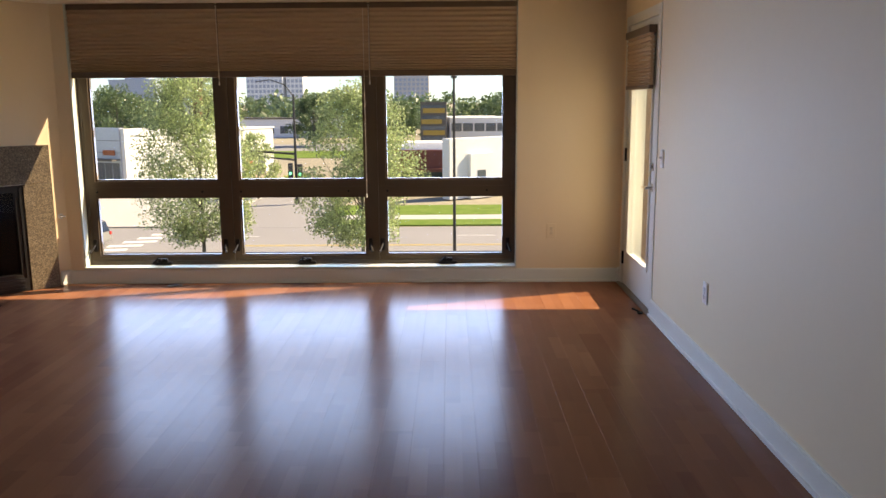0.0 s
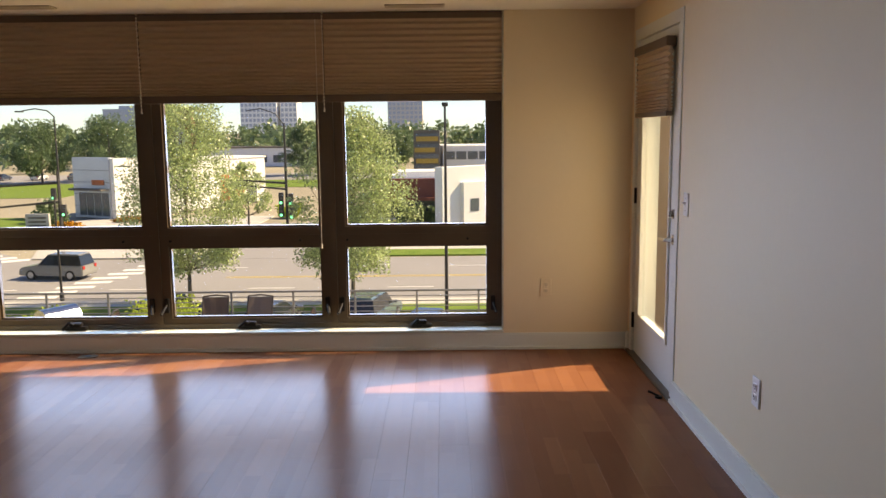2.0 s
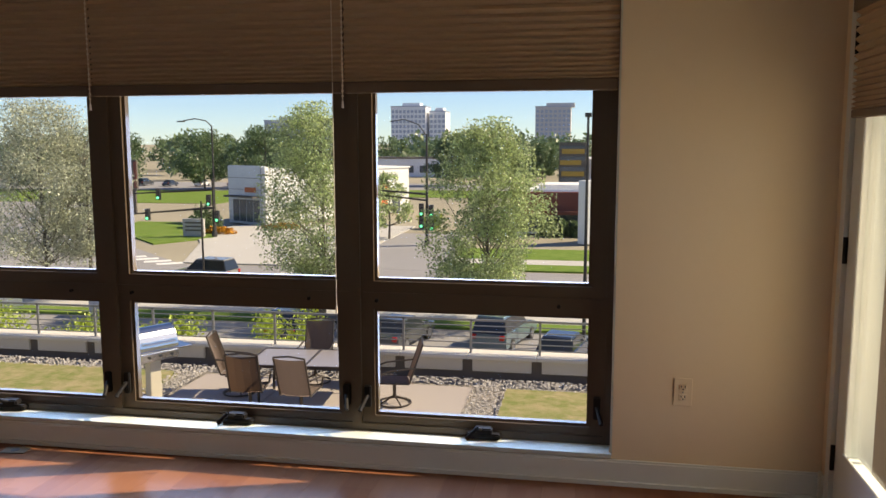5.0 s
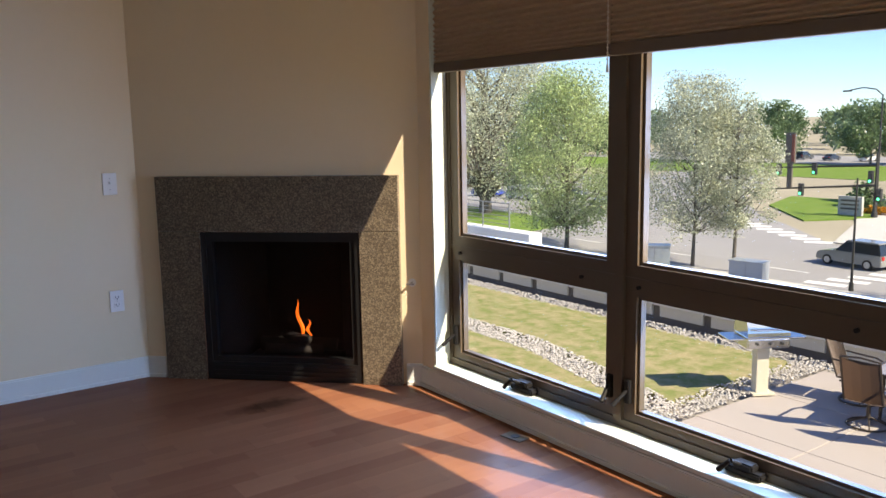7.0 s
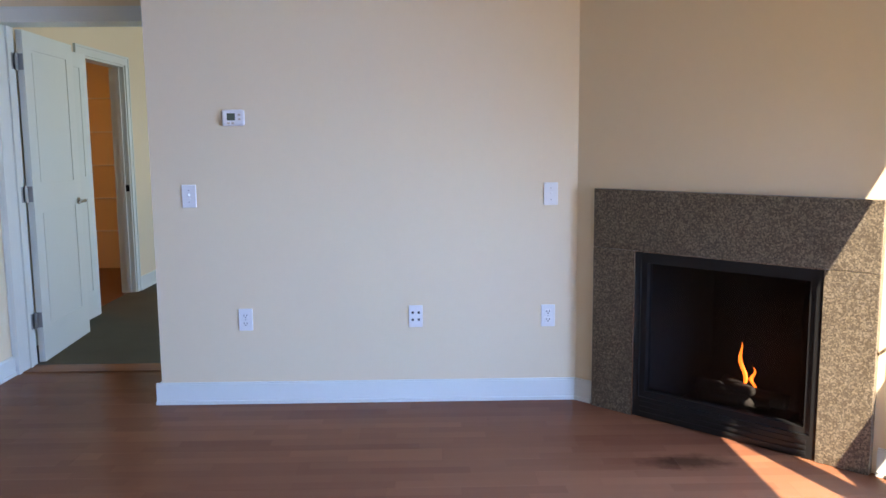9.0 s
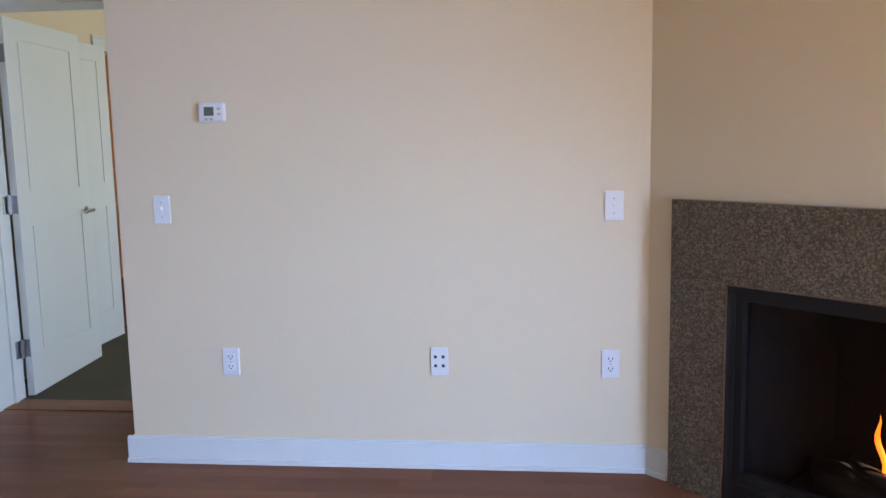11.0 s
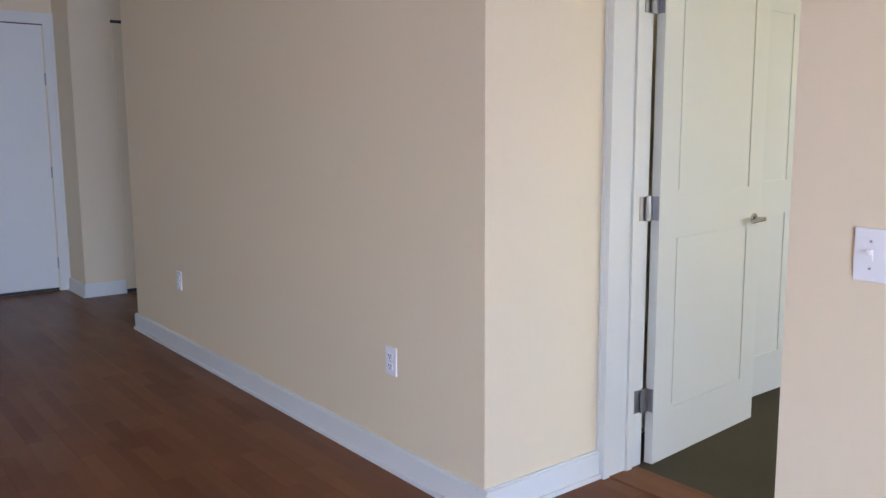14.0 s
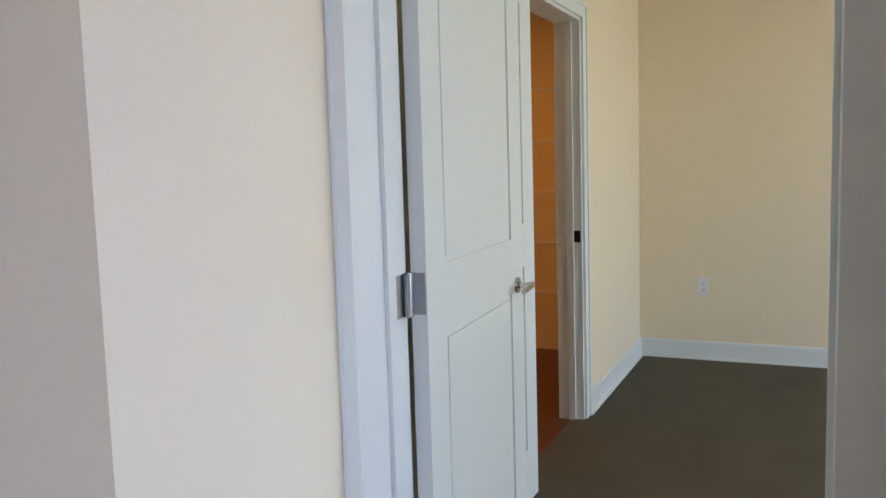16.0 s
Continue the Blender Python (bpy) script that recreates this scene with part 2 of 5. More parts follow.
def ring(bm, x0, z0, x1, z1, w, y0, y1, wb=None, m=None):
    """A rectangular frame in the xz plane with bars w wide (wb: the bottom bar), from y0 to y1."""
    wb = w if wb is None else wb
    bx(bm, x0, y0, z0, x1, y1, z0 + wb, m)
    bx(bm, x0, y0, z1 - w, x1, y1, z1, m)
    bx(bm, x0, y0, z0 + wb, x0 + w, y1, z1 - w, m)
    bx(bm, x1 - w, y0, z0 + wb, x1, y1, z1 - w, m)
    return bm


def cyl(bm, a, b, r0, r1=None, seg=12):
    a, b = Vector(a), Vector(b)
    r1 = r0 if r1 is None else r1
    d = b - a
    m = Matrix.Translation((a + b) / 2) @ d.to_track_quat("Z", "Y").to_matrix().to_4x4()
    bmesh.ops.create_cone(bm, cap_ends=True, segments=seg, radius1=r0, radius2=r1, depth=d.length, matrix=m)
    return bm


def prism(bm, pts, z0, z1):
    lo = [bm.verts.new((x, y, z0)) for x, y in pts]
    hi = [bm.verts.new((x, y, z1)) for x, y in pts]
    bm.faces.new(lo[::-1])
    bm.faces.new(hi)
    for i in range(len(pts)):
        j = (i + 1) % len(pts)
        bm.faces.new((lo[i], lo[j], hi[j], hi[i]))
    bmesh.ops.recalc_face_normals(bm, faces=bm.faces[:])
    return bm


def mesh_of(name, bm, material, smooth=False):
    me = bpy.data.meshes.new(name)
    bm.to_mesh(me)
    bm.free()
    me.materials.append(material)
    if smooth:
        for p in me.polygons:
            p.use_smooth = True
    return me


def part(name, bm, material, parent=None, label="", smooth=False):
    ob = new(name, mesh_of(name, bm, material, smooth))
    ob.parent = parent
    if label:
        ob["label"] = label
    return ob


def thing(name, label, category, at=(0, 0, 0), group="", rz=0.0):
    ob = new(name)
    ob.empty_display_size = 0.1
    ob.matrix_world = pose(*at, 0, 0, rz)
    return tagged(ob, label, category, group)


def structure(name, bm, material, label):
    return tagged(part(name, bm, material), label, name.split("_")[0], kind="structure")


# ---- the shell of the flat ----
XW, XE, YN, YS, ZC, ZT = -4.12, 1.455, 7.20, -2.90, 2.205, 2.52
WX0, WX1, WZ0 = -2.89, 0.625, 0.132      # the window's opening
DY0, DY1, DZ = 2.83, 3.70, 2.07          # the bedroom doorway
BX = -4.93                               # the bedroom's side of that wall

bm = bmesh.new()
bx(bm, XW - 0.9, YN, -0.3, WX0, YN + 0.2, 2.9)
bx(bm, WX1, YN, -0.3, XE + 0.15, YN + 0.2, 2.9)
bx(bm, WX0, YN, -0.3, WX1, YN + 0.2, WZ0 - 0.02)
bx(bm, WX0, YN, ZC + 0.004, WX1, YN + 0.2, 2.9)
structure("wall_north", bm, M_WALL, "cream painted wall with a wide window opening")

bm = bmesh.new()
bx(bm, XE, YS - 0.15, 0, XE + 0.15, 6.085, 2.9)
bx(bm, XE, 7.13, 0, XE + 0.15, YN, 2.9)
bx(bm, XE, 6.085, 2.06, XE + 0.15, 7.13, 2.9)
structure("wall_east", bm, M_WALL, "long plain cream painted wall with a balcony doorway")

bm = bmesh.new()
bx(bm, XW - 0.15, 3.877, 0, XW, 6.2, 2.9)
bx(bm, -4.73, 3.877, 0, XW - 0.15, 4.03, 2.9)
structure("wall_west", bm, M_WALL, "cream painted wall with switches and outlets")

bm = bmesh.new()
DM = pose(-4.12, 6.08, 0, 0, 0, 45)
bx(bm, 0, 0, 0, 0.40, 0.03, 0.82, DM)
bx(bm, 1.24, 0, 0, 1.584, 0.03, 0.82, DM)
bx(bm, 0, 0, 0.82, 1.584, 0.03, 2.9, DM)
structure("wall_diagonal", bm, M_WALL, "angled cream chimney wall across the corner")

bm = bmesh.new()
bx(bm, XW - 0.15, -0.95, 0, XW, 2.79, 2.9)
bx(bm, -4.73, 2.64, 0, XW - 0.15, 2.79, 2.9)
structure("wall_hall", bm, M_WALL, "cream painted hallway wall with two outlets")

bm = bmesh.new()
bx(bm, BX, 2.6, 0, -4.73, DY0 - 0.02, 2.9)
bx(bm, BX, DY1 + 0.02, 0, -4.73, YN, 2.9)
bx(bm, BX, DY0 - 0.02, DZ + 0.02, -4.73, DY1 + 0.02, 2.9)
structure("wall_bedroom_door", bm, M_WALL, "cream painted wall round the bedroom doorway")

# closing walls of the hall and the back of the room
bm = bmesh.new()
bx(bm, -4.15, YS - 0.15, 0, XE, YS, 2.9)
structure("wall_south", bm, M_WALL, "plain cream wall at the entry")
bm = bmesh.new()
bx(bm, -6.2, YS - 0.15, 0, -4.15, -2.40, 2.9)
structure("wall_closet", bm, M_WALL, "plain cream wall beside the entry")
bm = bmesh.new()
bx(bm, -6.2, -2.40, 0, -6.05, -0.95, 2.9)
bx(bm, -6.05, -0.95, 0, XW - 0.15, -0.80, 2.9)
structure("wall_hall_end", bm, M_WALL, "plain cream wall closing the side hall")

# bedroom shell
RX, CY = -8.95, 2.58                     # far wall and closet wall
CX0, CX1 = -7.44, -6.45                  # closet doorway
bm = bmesh.new()
bx(bm, RX - 0.15, 1.0, 0, RX, YN, 2.9)
structure("wall_bedroom_west", bm, M_WALL, "cream bedroom wall with one outlet")
bm = bmesh.new()
bx(bm, RX, CY - 0.13, 0, CX0, CY, 2.9)
bx(bm, CX1, CY - 0.13, 0, BX, CY, 2.9)
bx(bm, CX0, CY - 0.13, DZ, CX1, CY, 2.9)
structure("wall_bedroom_south", bm, M_WALL, "cream bedroom wall with a closet doorway")
# out of view: this window opening is added to let the bedroom lamp in
bm = bmesh.new()
bx(bm, RX - 0.15, YN, 0, -8.6, YN + 0.15, 2.9)
bx(bm, -5.5, YN, 0, XW - 0.9, YN + 0.15, 2.9)
bx(bm, -8.6, YN, 0, -5.5, YN + 0.15, 0.4)
bx(bm, -8.6, YN, 2.2, -5.5, YN + 0.15, 2.9)
structure("wall_bedroom_north", bm, M_WALL, "unseen cream bedroom wall with an added window opening")
bm = bmesh.new()
bx(bm, RX, 0.35, 0, BX, 0.5, 2.9)
bx(bm, RX - 0.15, 0.35, 0, RX, 1.0, 2.9)
bx(bm, BX, 0.35, 0, BX + 0.12, 2.6, 2.9)
structure("wall_closet_back", bm, M_WALL, "plain closet walls")

# ceilings: a lowered border round a raised field
bm = bmesh.new()
bx(bm, XW, 6.58, ZC, XE, YN, ZC + 0.12)
bx(bm, 0.775, YS, ZC, XE, 6.58, ZC + 0.12)
bx(bm, XW, 6.58, ZC + 0.12, 0.895, 6.70, ZT)
bx(bm, 0.775, YS, ZC + 0.12, 0.895, 6.58, ZT)
structure("ceiling_soffit", bm, M_CEIL, "lowered cream ceiling border above the window")
bm = box(-6.3, YS - 0.2, ZT, XE + 0.15, YN + 0.2, ZT + 0.2)
structure("ceiling", bm, M_CEIL, "raised plain off-white ceiling")
bm = box(RX - 0.15, 0.35, ZT + 0.03, BX, YN + 0.15, ZT + 0.25)
structure("ceiling_bedroom", bm, M_CEIL, "plain off-white bedroom ceiling")

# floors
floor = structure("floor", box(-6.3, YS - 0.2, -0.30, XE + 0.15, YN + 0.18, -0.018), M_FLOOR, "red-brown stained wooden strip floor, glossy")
structure("carpet", box(RX - 0.15, CY - 0.06, -0.02, BX + 0.014, YN + 0.1, 0.006), M_CARPET, "olive-grey bedroom carpet")
structure("floor_closet", box(RX - 0.1, 0.4, -0.02, BX, CY - 0.06, 0.002), M_DARKWOOD, "dark wooden closet floor")
bm = box(-4.915, DY0 - 0.02, -0.018, -4.75, DY1 + 0.02, 0.006)
structure("threshold", bm, M_FLOOR, "dark wooden threshold strip")


def skirting(name, a, b, h=0.115, d=0.016):
    """Baseboard from a to b; the room lies to the left of the way from a to b."""
    a, b = Vector((*a, 0)), Vector((*b, 0))
    length, ang = (b - a).length, math.atan2(b.y - a.y, b.x - a.x)
    m = Matrix.Translation(a) @ Matrix.Rotation(ang, 4, "Z")
    bm = bmesh.new()
    bx(bm, 0, 0.0, 0, length, d, h - 0.008, m)
    bx(bm, 0, 0.0, h - 0.008, length, d * 0.65, h, m)
    bx(bm, 0, d, 0, length, d + 0.011, 0.018, m)
    return structure(name, bm, M_TRIM, "white painted baseboard with a shoe moulding")


skirting("baseboard", (XE, YS), (XE, 6.085))
skirting("baseboard", (XE, 7.15), (XE, YN))
skirting("baseboard", (XE, YN), (-3.0, YN), h=0.108)
skirting("baseboard", (-3.0, YN), (-3.06, 7.14))
skirting("baseboard", (-4.04, 6.16), (XW, 6.08))
skirting("baseboard", (XW, 6.08), (XW, 3.85))
skirting("baseboard", (XW, 3.877), (-4.73, 3.877))
skirting("baseboard", (-4.73, 2.79), (XW, 2.79))
skirting("baseboard", (XW, 2.817), (XW, -0.977))
skirting("baseboard", (XW, -0.95), (-6.05, -0.95))
skirting("baseboard", (-4.485, -2.4), (-4.15, -2.4))
skirting("baseboard", (-4.15, -2.373), (-4.15, YS))
skirting("baseboard", (RX, YN), (RX, CY), h=0.13)
skirting("baseboard", (RX, CY), (CX0 - 0.07, CY), h=0.13)
skirting("baseboard", (CX1 + 0.07, CY), (BX, CY), h=0.13)

# ---- the window ----
window = tagged(new("window_1"), "bronze-framed three-bay window with awning sashes", "window", kind="structure")
bm = bmesh.new()
ring(bm, WX0, WZ0, WX1, ZC, 0.035, 7.295, 7.40)
BAYS = [(-2.855, -1.72), (-1.68, -0.53), (-0.49, 0.59)]
for x in (-1.70, -0.51):
    bx(bm, x - 0.022, 7.285, WZ0 + 0.035, x + 0.022, 7.40, ZC - 0.035)
for x0, x1 in BAYS:
    bx(bm, x0, 7.297, 0.755, x1, 7.40, 0.772)
part("window_frame", bm, M_BRONZE, window)
for x0, x1 in BAYS:
    # fixed light above: stepped stops round the glass
    bm = bmesh.new()
    ring(bm, x0, 0.772, x1, ZC - 0.035, 0.062, 7.300, 7.35, wb=0.050)
    ring(bm, x0 + 0.062, 0.822, x1 - 0.062, ZC - 0.097, 0.014, 7.315, 7.345)
    up = part("fixed_sash", bm, M_BRONZE, window)
    pane = part("pane", box(x0 + 0.062, 7.330, 0.825, x1 - 0.062, 7.336, ZC - 0.10), M_GLASS, up)
    pane.visible_shadow = False
    # awning sash below
    bm = bmesh.new()
    ring(bm, x0, WZ0 + 0.035, x1, 0.755, 0.060, 7.302, 7.35, wb=0.036)
    ring(bm, x0 + 0.060, WZ0 + 0.071, x1 - 0.060, 0.695, 0.013, 7.316, 7.345)
    low = part("awning_sash", bm, M_BRONZE, window)
    pane = part("pane", box(x0 + 0.060, 7.330, WZ0 + 0.073, x1 - 0.060, 7.336, 0.695), M_GLASS, low)
    pane.visible_shadow = False
    # crank operator on the bottom bar
    xc = (x0 + x1) / 2 + 0.02
    bm = bmesh.new()
    bx(bm, xc - 0.075, 7.252, WZ0 + 0.004, xc + 0.075, 7.300, WZ0 + 0.030)
    bx(bm, xc - 0.04, 7.250, WZ0 + 0.028, xc + 0.04, 7.299, WZ0 + 0.055)
    bmesh.ops.bevel(bm, geom=bm.edges[:], offset=0.006, segments=2, affect="EDGES")
    cyl(bm, (xc - 0.01, 7.262, WZ0 + 0.045), (xc - 0.02, 7.212, WZ0 + 0.070), 0.009, 0.008)
    cyl(bm, (xc - 0.02, 7.212, WZ0 + 0.070), (xc - 0.065, 7.205, WZ0 + 0.022), 0.008, 0.010)
    part("crank_handle", bm, M_DARK, window, "black folding crank")
    for xs, sgn in ((x0 + 0.03, 1), (x1 - 0.03, -1)):
        bm = bmesh.new()
        bx(bm, xs - 0.015, 7.282, 0.245, xs + 0.015, 7.304, 0.345)
        bmesh.ops.bevel(bm, geom=bm.edges[:], offset=0.004, segments=2, affect="EDGES")
        cyl(bm, (xs, 7.285, 0.30), (xs - sgn * 0.020, 7.222, 0.245), 0.008, 0.010)
        part("sash_lock", bm, M_DARK, window, "black lever lock")
    for xs in (x0 + 0.075, x1 - 0.2):
        bm = cyl(bmesh.new(), (xs, 7.30, 0.735), (xs, 7.288, 0.735), 0.008)
        part("screen_pin", bm, M_DARK, window)
sill = box(WX0 + 0.002, YN - 0.012, WZ0 - 0.02, WX1 - 0.002, 7.293, WZ0, bevel=0.004)
structure("window_sill", sill, M_TRIM_DIM, "white painted window sill")
bm = bmesh.new()
bx(bm, WX0, YN + 0.003, WZ0, WX0 + 0.012, 7.293, ZC)
bx(bm, WX1 - 0.006, YN + 0.003, WZ0, WX1, 7.293, ZC)
structure("window_reveal", bm, M_TRIM_DIM, "white painted window reveal")


def pleats(x0, x1, z0, z1, depth, pitch):
    """Cellular fabric: a zigzag front and back, its folds drawn closer towards the bottom rail."""
    bm = bmesh.new()
    zs, step = [z0], pitch * 0.42
    while zs[-1] + step / 2 < z1 - 0.004:
        zs.append(zs[-1] + step / 2)
        step = min(pitch, step * 1.035)
    zs.append(z1)
    front, back = [], []
    for i, z in enumerate(zs):
        o = depth / 2 if i % 2 else 0.003
        front.append([bm.verts.new((x, -o, z)) for x in (x0, x1)])
        back.append([bm.verts.new((x, o, z)) for x in (x0, x1)])
    for i in range(len(zs) - 1):
        bm.faces.new((front[i][0], front[i][1], front[i + 1][1], front[i + 1][0]))
        bm.faces.new((back[i][1], back[i][0], back[i + 1][0], back[i + 1][1]))
        bm.faces.new((front[i][0], front[i + 1][0], back[i + 1][0], back[i][0]))
        bm.faces.new((front[i][1], back[i][1], back[i + 1][1], front[i + 1][1]))
    return bm


SHADE_ZB = 1.642
for x0, x1 in ((WX0 + 0.016, -1.719), (-1.706, -0.538), (-0.525, WX1 - 0.010)):
    sh = thing("cellular_shade", "brown pleated cellular shade, half lowered in front of the window", "window shade", (0, 7.235, 0), "window shades")
    part("headrail", box(x0, -0.025, ZC - 0.045, x1, 0.028, ZC - 0.002, bevel=0.004), M_RAIL, sh)
    part("fabric", pleats(x0, x1, SHADE_ZB + 0.046, ZC - 0.045, 0.040, 0.039), M_SHADE, sh, "brown pleated fabric")
    part("bottom_rail", box(x0, -0.020, SHADE_ZB, x1, 0.020, SHADE_ZB + 0.048, bevel=0.006), M_RAIL, sh)
for x, zb in ((-0.575, 0.72), (-0.531, 1.61), (-1.712, 1.61), (0.618, 0.16)):
    bm = bmesh.new()
    cyl(bm, (x, 7.213, zb), (x, 7.213, ZC - 0.02), 0.0018, seg=6)
    if zb > 1:
        for i in range(26):
            bmesh.ops.create_icosphere(bm, subdivisions=1, radius=0.0055, matrix=Matrix.Translation((x, 7.213, zb + 0.02 + i * 0.022)))
    cyl(bm, (x, 7.213, zb - 0.03), (x, 7.213, zb), 0.006, 0.004, seg=8)
    tagged(part("shade_cord", bm, M_CORD), "thin pale pull cord hanging beside a shade", "shade cord", "shade cords")

# ---- daylight standing in the openings ----
# sky light comes down through the panes, the sunlit terrace sends warm light up
for z, h in ((0.46, 0.40), (1.02, 0.34), (1.40, 0.34)):
    area_lamp("window_daylight", look((-1.13, 7.52, z), (-1.13, 6.52, z - 0.36)), 3.4, h, 20.5, (0.25, 0.455, 1.0), 140)
area_lamp("terrace_bounce", look((-1.13, 7.52, 0.80), (-1.13, 6.52, 1.45)), 3.4, 0.40, 5, (1.0, 0.74, 0.44))
area_lamp("balcony_daylight", look((1.62, 6.66, 0.9), (0, 6.66, 0.8)), 0.66, 1.2, 1.8, (1.0, 0.88, 0.72))
# fill lamp for the bedroom, in the added opening that is never seen
area_lamp("bedroom_fill", look((-7.05, 7.3, 1.3), (-7.05, 0, 1.0)), 3.0, 1.7, 12.5, (0.44, 0.68, 1.0))


# ---- the angled fireplace ----
DIAG = pose(-4.12, 6.08, 0, 0, 0, 45)    # x along the angled wall, y into it
fp = thing("fireplace", "gas fireplace with speckled brown granite surround and black firebox, flame lit", "fireplace", (-4.12, 6.08, 0), rz=45)
S0, S1, F0, F1, FT, TT = 0.13, 1.478, 0.372, 1.262, 0.835, 1.132
part("surround_leg", box(S0, -0.042, 0, F0, 0, FT, bevel=0.003), M_GRANITE, fp, "speckled granite slab")
part("surround_leg", box(F1, -0.042, 0, S1, 0, FT, bevel=0.003), M_GRANITE, fp, "speckled granite slab")
part("surround_lintel", box(S0, -0.042, FT + 0.001, S1, 0, TT, bevel=0.003), M_GRANITE, fp, "speckled granite slab")
bm = bmesh.new()
ring(bm, F0, 0.004, F1, FT, 0.028, -0.034, 0.03, wb=0.10)
ring(bm, F0 + 0.028, 0.104, F1 - 0.028, FT - 0.028, 0.03, -0.022, 0.03)
part("firebox_frame", bm, M_BLACK, fp, "black steel frame")
# highlight on the granite's sawn edge, put in as thin pale metal strips
for a in ((F0 - 0.004, -0.0435, 0.0, F0 + 0.003, -0.034, FT), (F0, -0.0435, FT - 0.003, F1, -0.034, FT + 0.003)):
    part("lit_edge", box(*a), M_CHROME, fp, "thin pale strip standing in for the granite edge catching light")
bm = bmesh.new()
for i in range(3):
    bx(bm, F0 + 0.04, -0.040, 0.020 + i * 0.026, F1 - 0.04, -0.036, 0.034 + i * 0.026)
part("louvre", bm, M_BLACK, fp)
bm = bmesh.new()
xa, xb, xc, xd = F0 + 0.03, F1 - 0.03, F1 - 0.22, F0 + 0.22
zt, zb = FT - 0.03, 0.05
def quad(bm, *p):
    bm.faces.new([bm.verts.new(v) for v in p])
yb = 0.36
quad(bm, (xa, 0.03, zb), (xb, 0.03, zb), (xc, yb, zb), (xd, yb, zb))
quad(bm, (xa, 0.03, zt), (xd, yb, zt), (xc, yb, zt), (xb, 0.03, zt))
quad(bm, (xa, 0.03, zb), (xd, yb, zb), (xd, yb, zt), (xa, 0.03, zt))
quad(bm, (xb, 0.03, zb), (xb, 0.03, zt), (xc, yb, zt), (xc, yb, zb))
quad(bm, (xd, yb, zb), (xc, yb, zb), (xc, yb, zt), (xd, yb, zt))
part("firebox_lining", bm, M_SOOT, fp, "sooty dark lining")
gp = part("glass_front", box(F0 + 0.055, 0.004, 0.13, F1 - 0.055, 0.008, FT - 0.055), M_FBGLASS, fp, "dark reflective glass")
gp.visible_shadow = False
for a, b, r in (((0.60, 0.22, 0.145), (1.05, 0.20, 0.155), 0.045), ((0.66, 0.12, 0.13), (0.98, 0.16, 0.14), 0.038), ((0.72, 0.25, 0.19), (0.92, 0.10, 0.205), 0.03)):
    bm = cyl(bmesh.new(), a, b, r, r * 0.8, seg=14)
    for v in bm.verts:
        v.co += Vector(noise.noise_vector(v.co * 14)) * 0.012
    part("ceramic_log", bm, M_LOG, fp, smooth=True)
part("burner", box(0.55, 0.06, 0.05, 1.08, 0.28, 0.10, bevel=0.01), M_BLACK, fp)


def tongue(bm, x, y, z, h, w, lean):
    prev = None
    for i in range(9):
        u = i / 8
        r = w * (math.sin(math.pi * min(1, u * 0.85 + 0.15)) ** 0.8) * (1 - 0.55 * u)
        cx = x + lean * u * u + 0.012 * math.sin(u * 7 + x * 30)
        row = [bm.verts.new((cx + r * math.cos(k * math.pi / 3), y + 0.5 * r * math.sin(k * math.pi / 3), z + h * u)) for k in range(6)]
        if prev:
            for k in range(6):
                bm.faces.new((prev[k], prev[(k + 1) % 6], row[(k + 1) % 6], row[k]))
        prev = row


for x, z, h, w, lean in ((0.865, 0.23, 0.20, 0.015, -0.025), (0.915, 0.22, 0.10, 0.012, -0.012)):
    bm = bmesh.new()
    tongue(bm, x, 0.13, z, h, w, lean)
    part("flame", bm, M_FLAME, fp, "thin orange gas flame", smooth=True)
# gas key beside the surround
gk = thing("gas_valve_key", "small steel gas valve key in the angled wall", "gas valve", (-3.034, 7.166, 0.56), rz=45)
bm = cyl(bmesh.new(), (0, 0, 0), (0, -0.006, 0), 0.022, seg=16)
part("escutcheon", bm, M_PLASTIC, gk)
bm = cyl(bmesh.new(), (0, -0.006, 0), (0, -0.05, 0), 0.006, seg=8)
cyl(bm, (-0.02, -0.05, 0), (0.02, -0.05, 0), 0.005, seg=8)
part("key", bm, M_HINGE, gk)


# ---- plates on the walls ----
def plate_base(name, label, category, at, rz, group, w=0.074, h=0.118, face=M_PLASTIC):
    ob = thing(name, label, category, at, group, rz)
    part("plate", box(-w / 2, -0.007, -h / 2, w / 2, 0, h / 2, bevel=0.003), face, ob)
    return ob


def outlet(at, rz, face=M_PLASTIC):
    ob = plate_base("wall_outlet", "%s plastic duplex power outlet on the wall" % ("white" if face == M_PLASTIC else "cream painted"), "outlet", at, rz, "power outlets", face=face)
    for z in (-0.021, 0.021):
        soc = part("socket", box(-0.017, -0.010, z - 0.014, 0.017, -0.006, z + 0.014, bevel=0.003), face, ob)
        bm = bmesh.new()
        bx(bm, -0.009, -0.0108, z - 0.002, -0.006, -0.0095, z + 0.008)
        bx(bm, 0.006, -0.0108, z - 0.002, 0.009, -0.0095, z + 0.008)
        bx(bm, -0.003, -0.0108, z - 0.010, 0.003, -0.0095, z - 0.005)
        part("slot", bm, M_SLOT, soc)
    part("screw", cyl(bmesh.new(), (0, -0.006, 0), (0, -0.0085, 0), 0.003, seg=8), M_HINGE, ob)


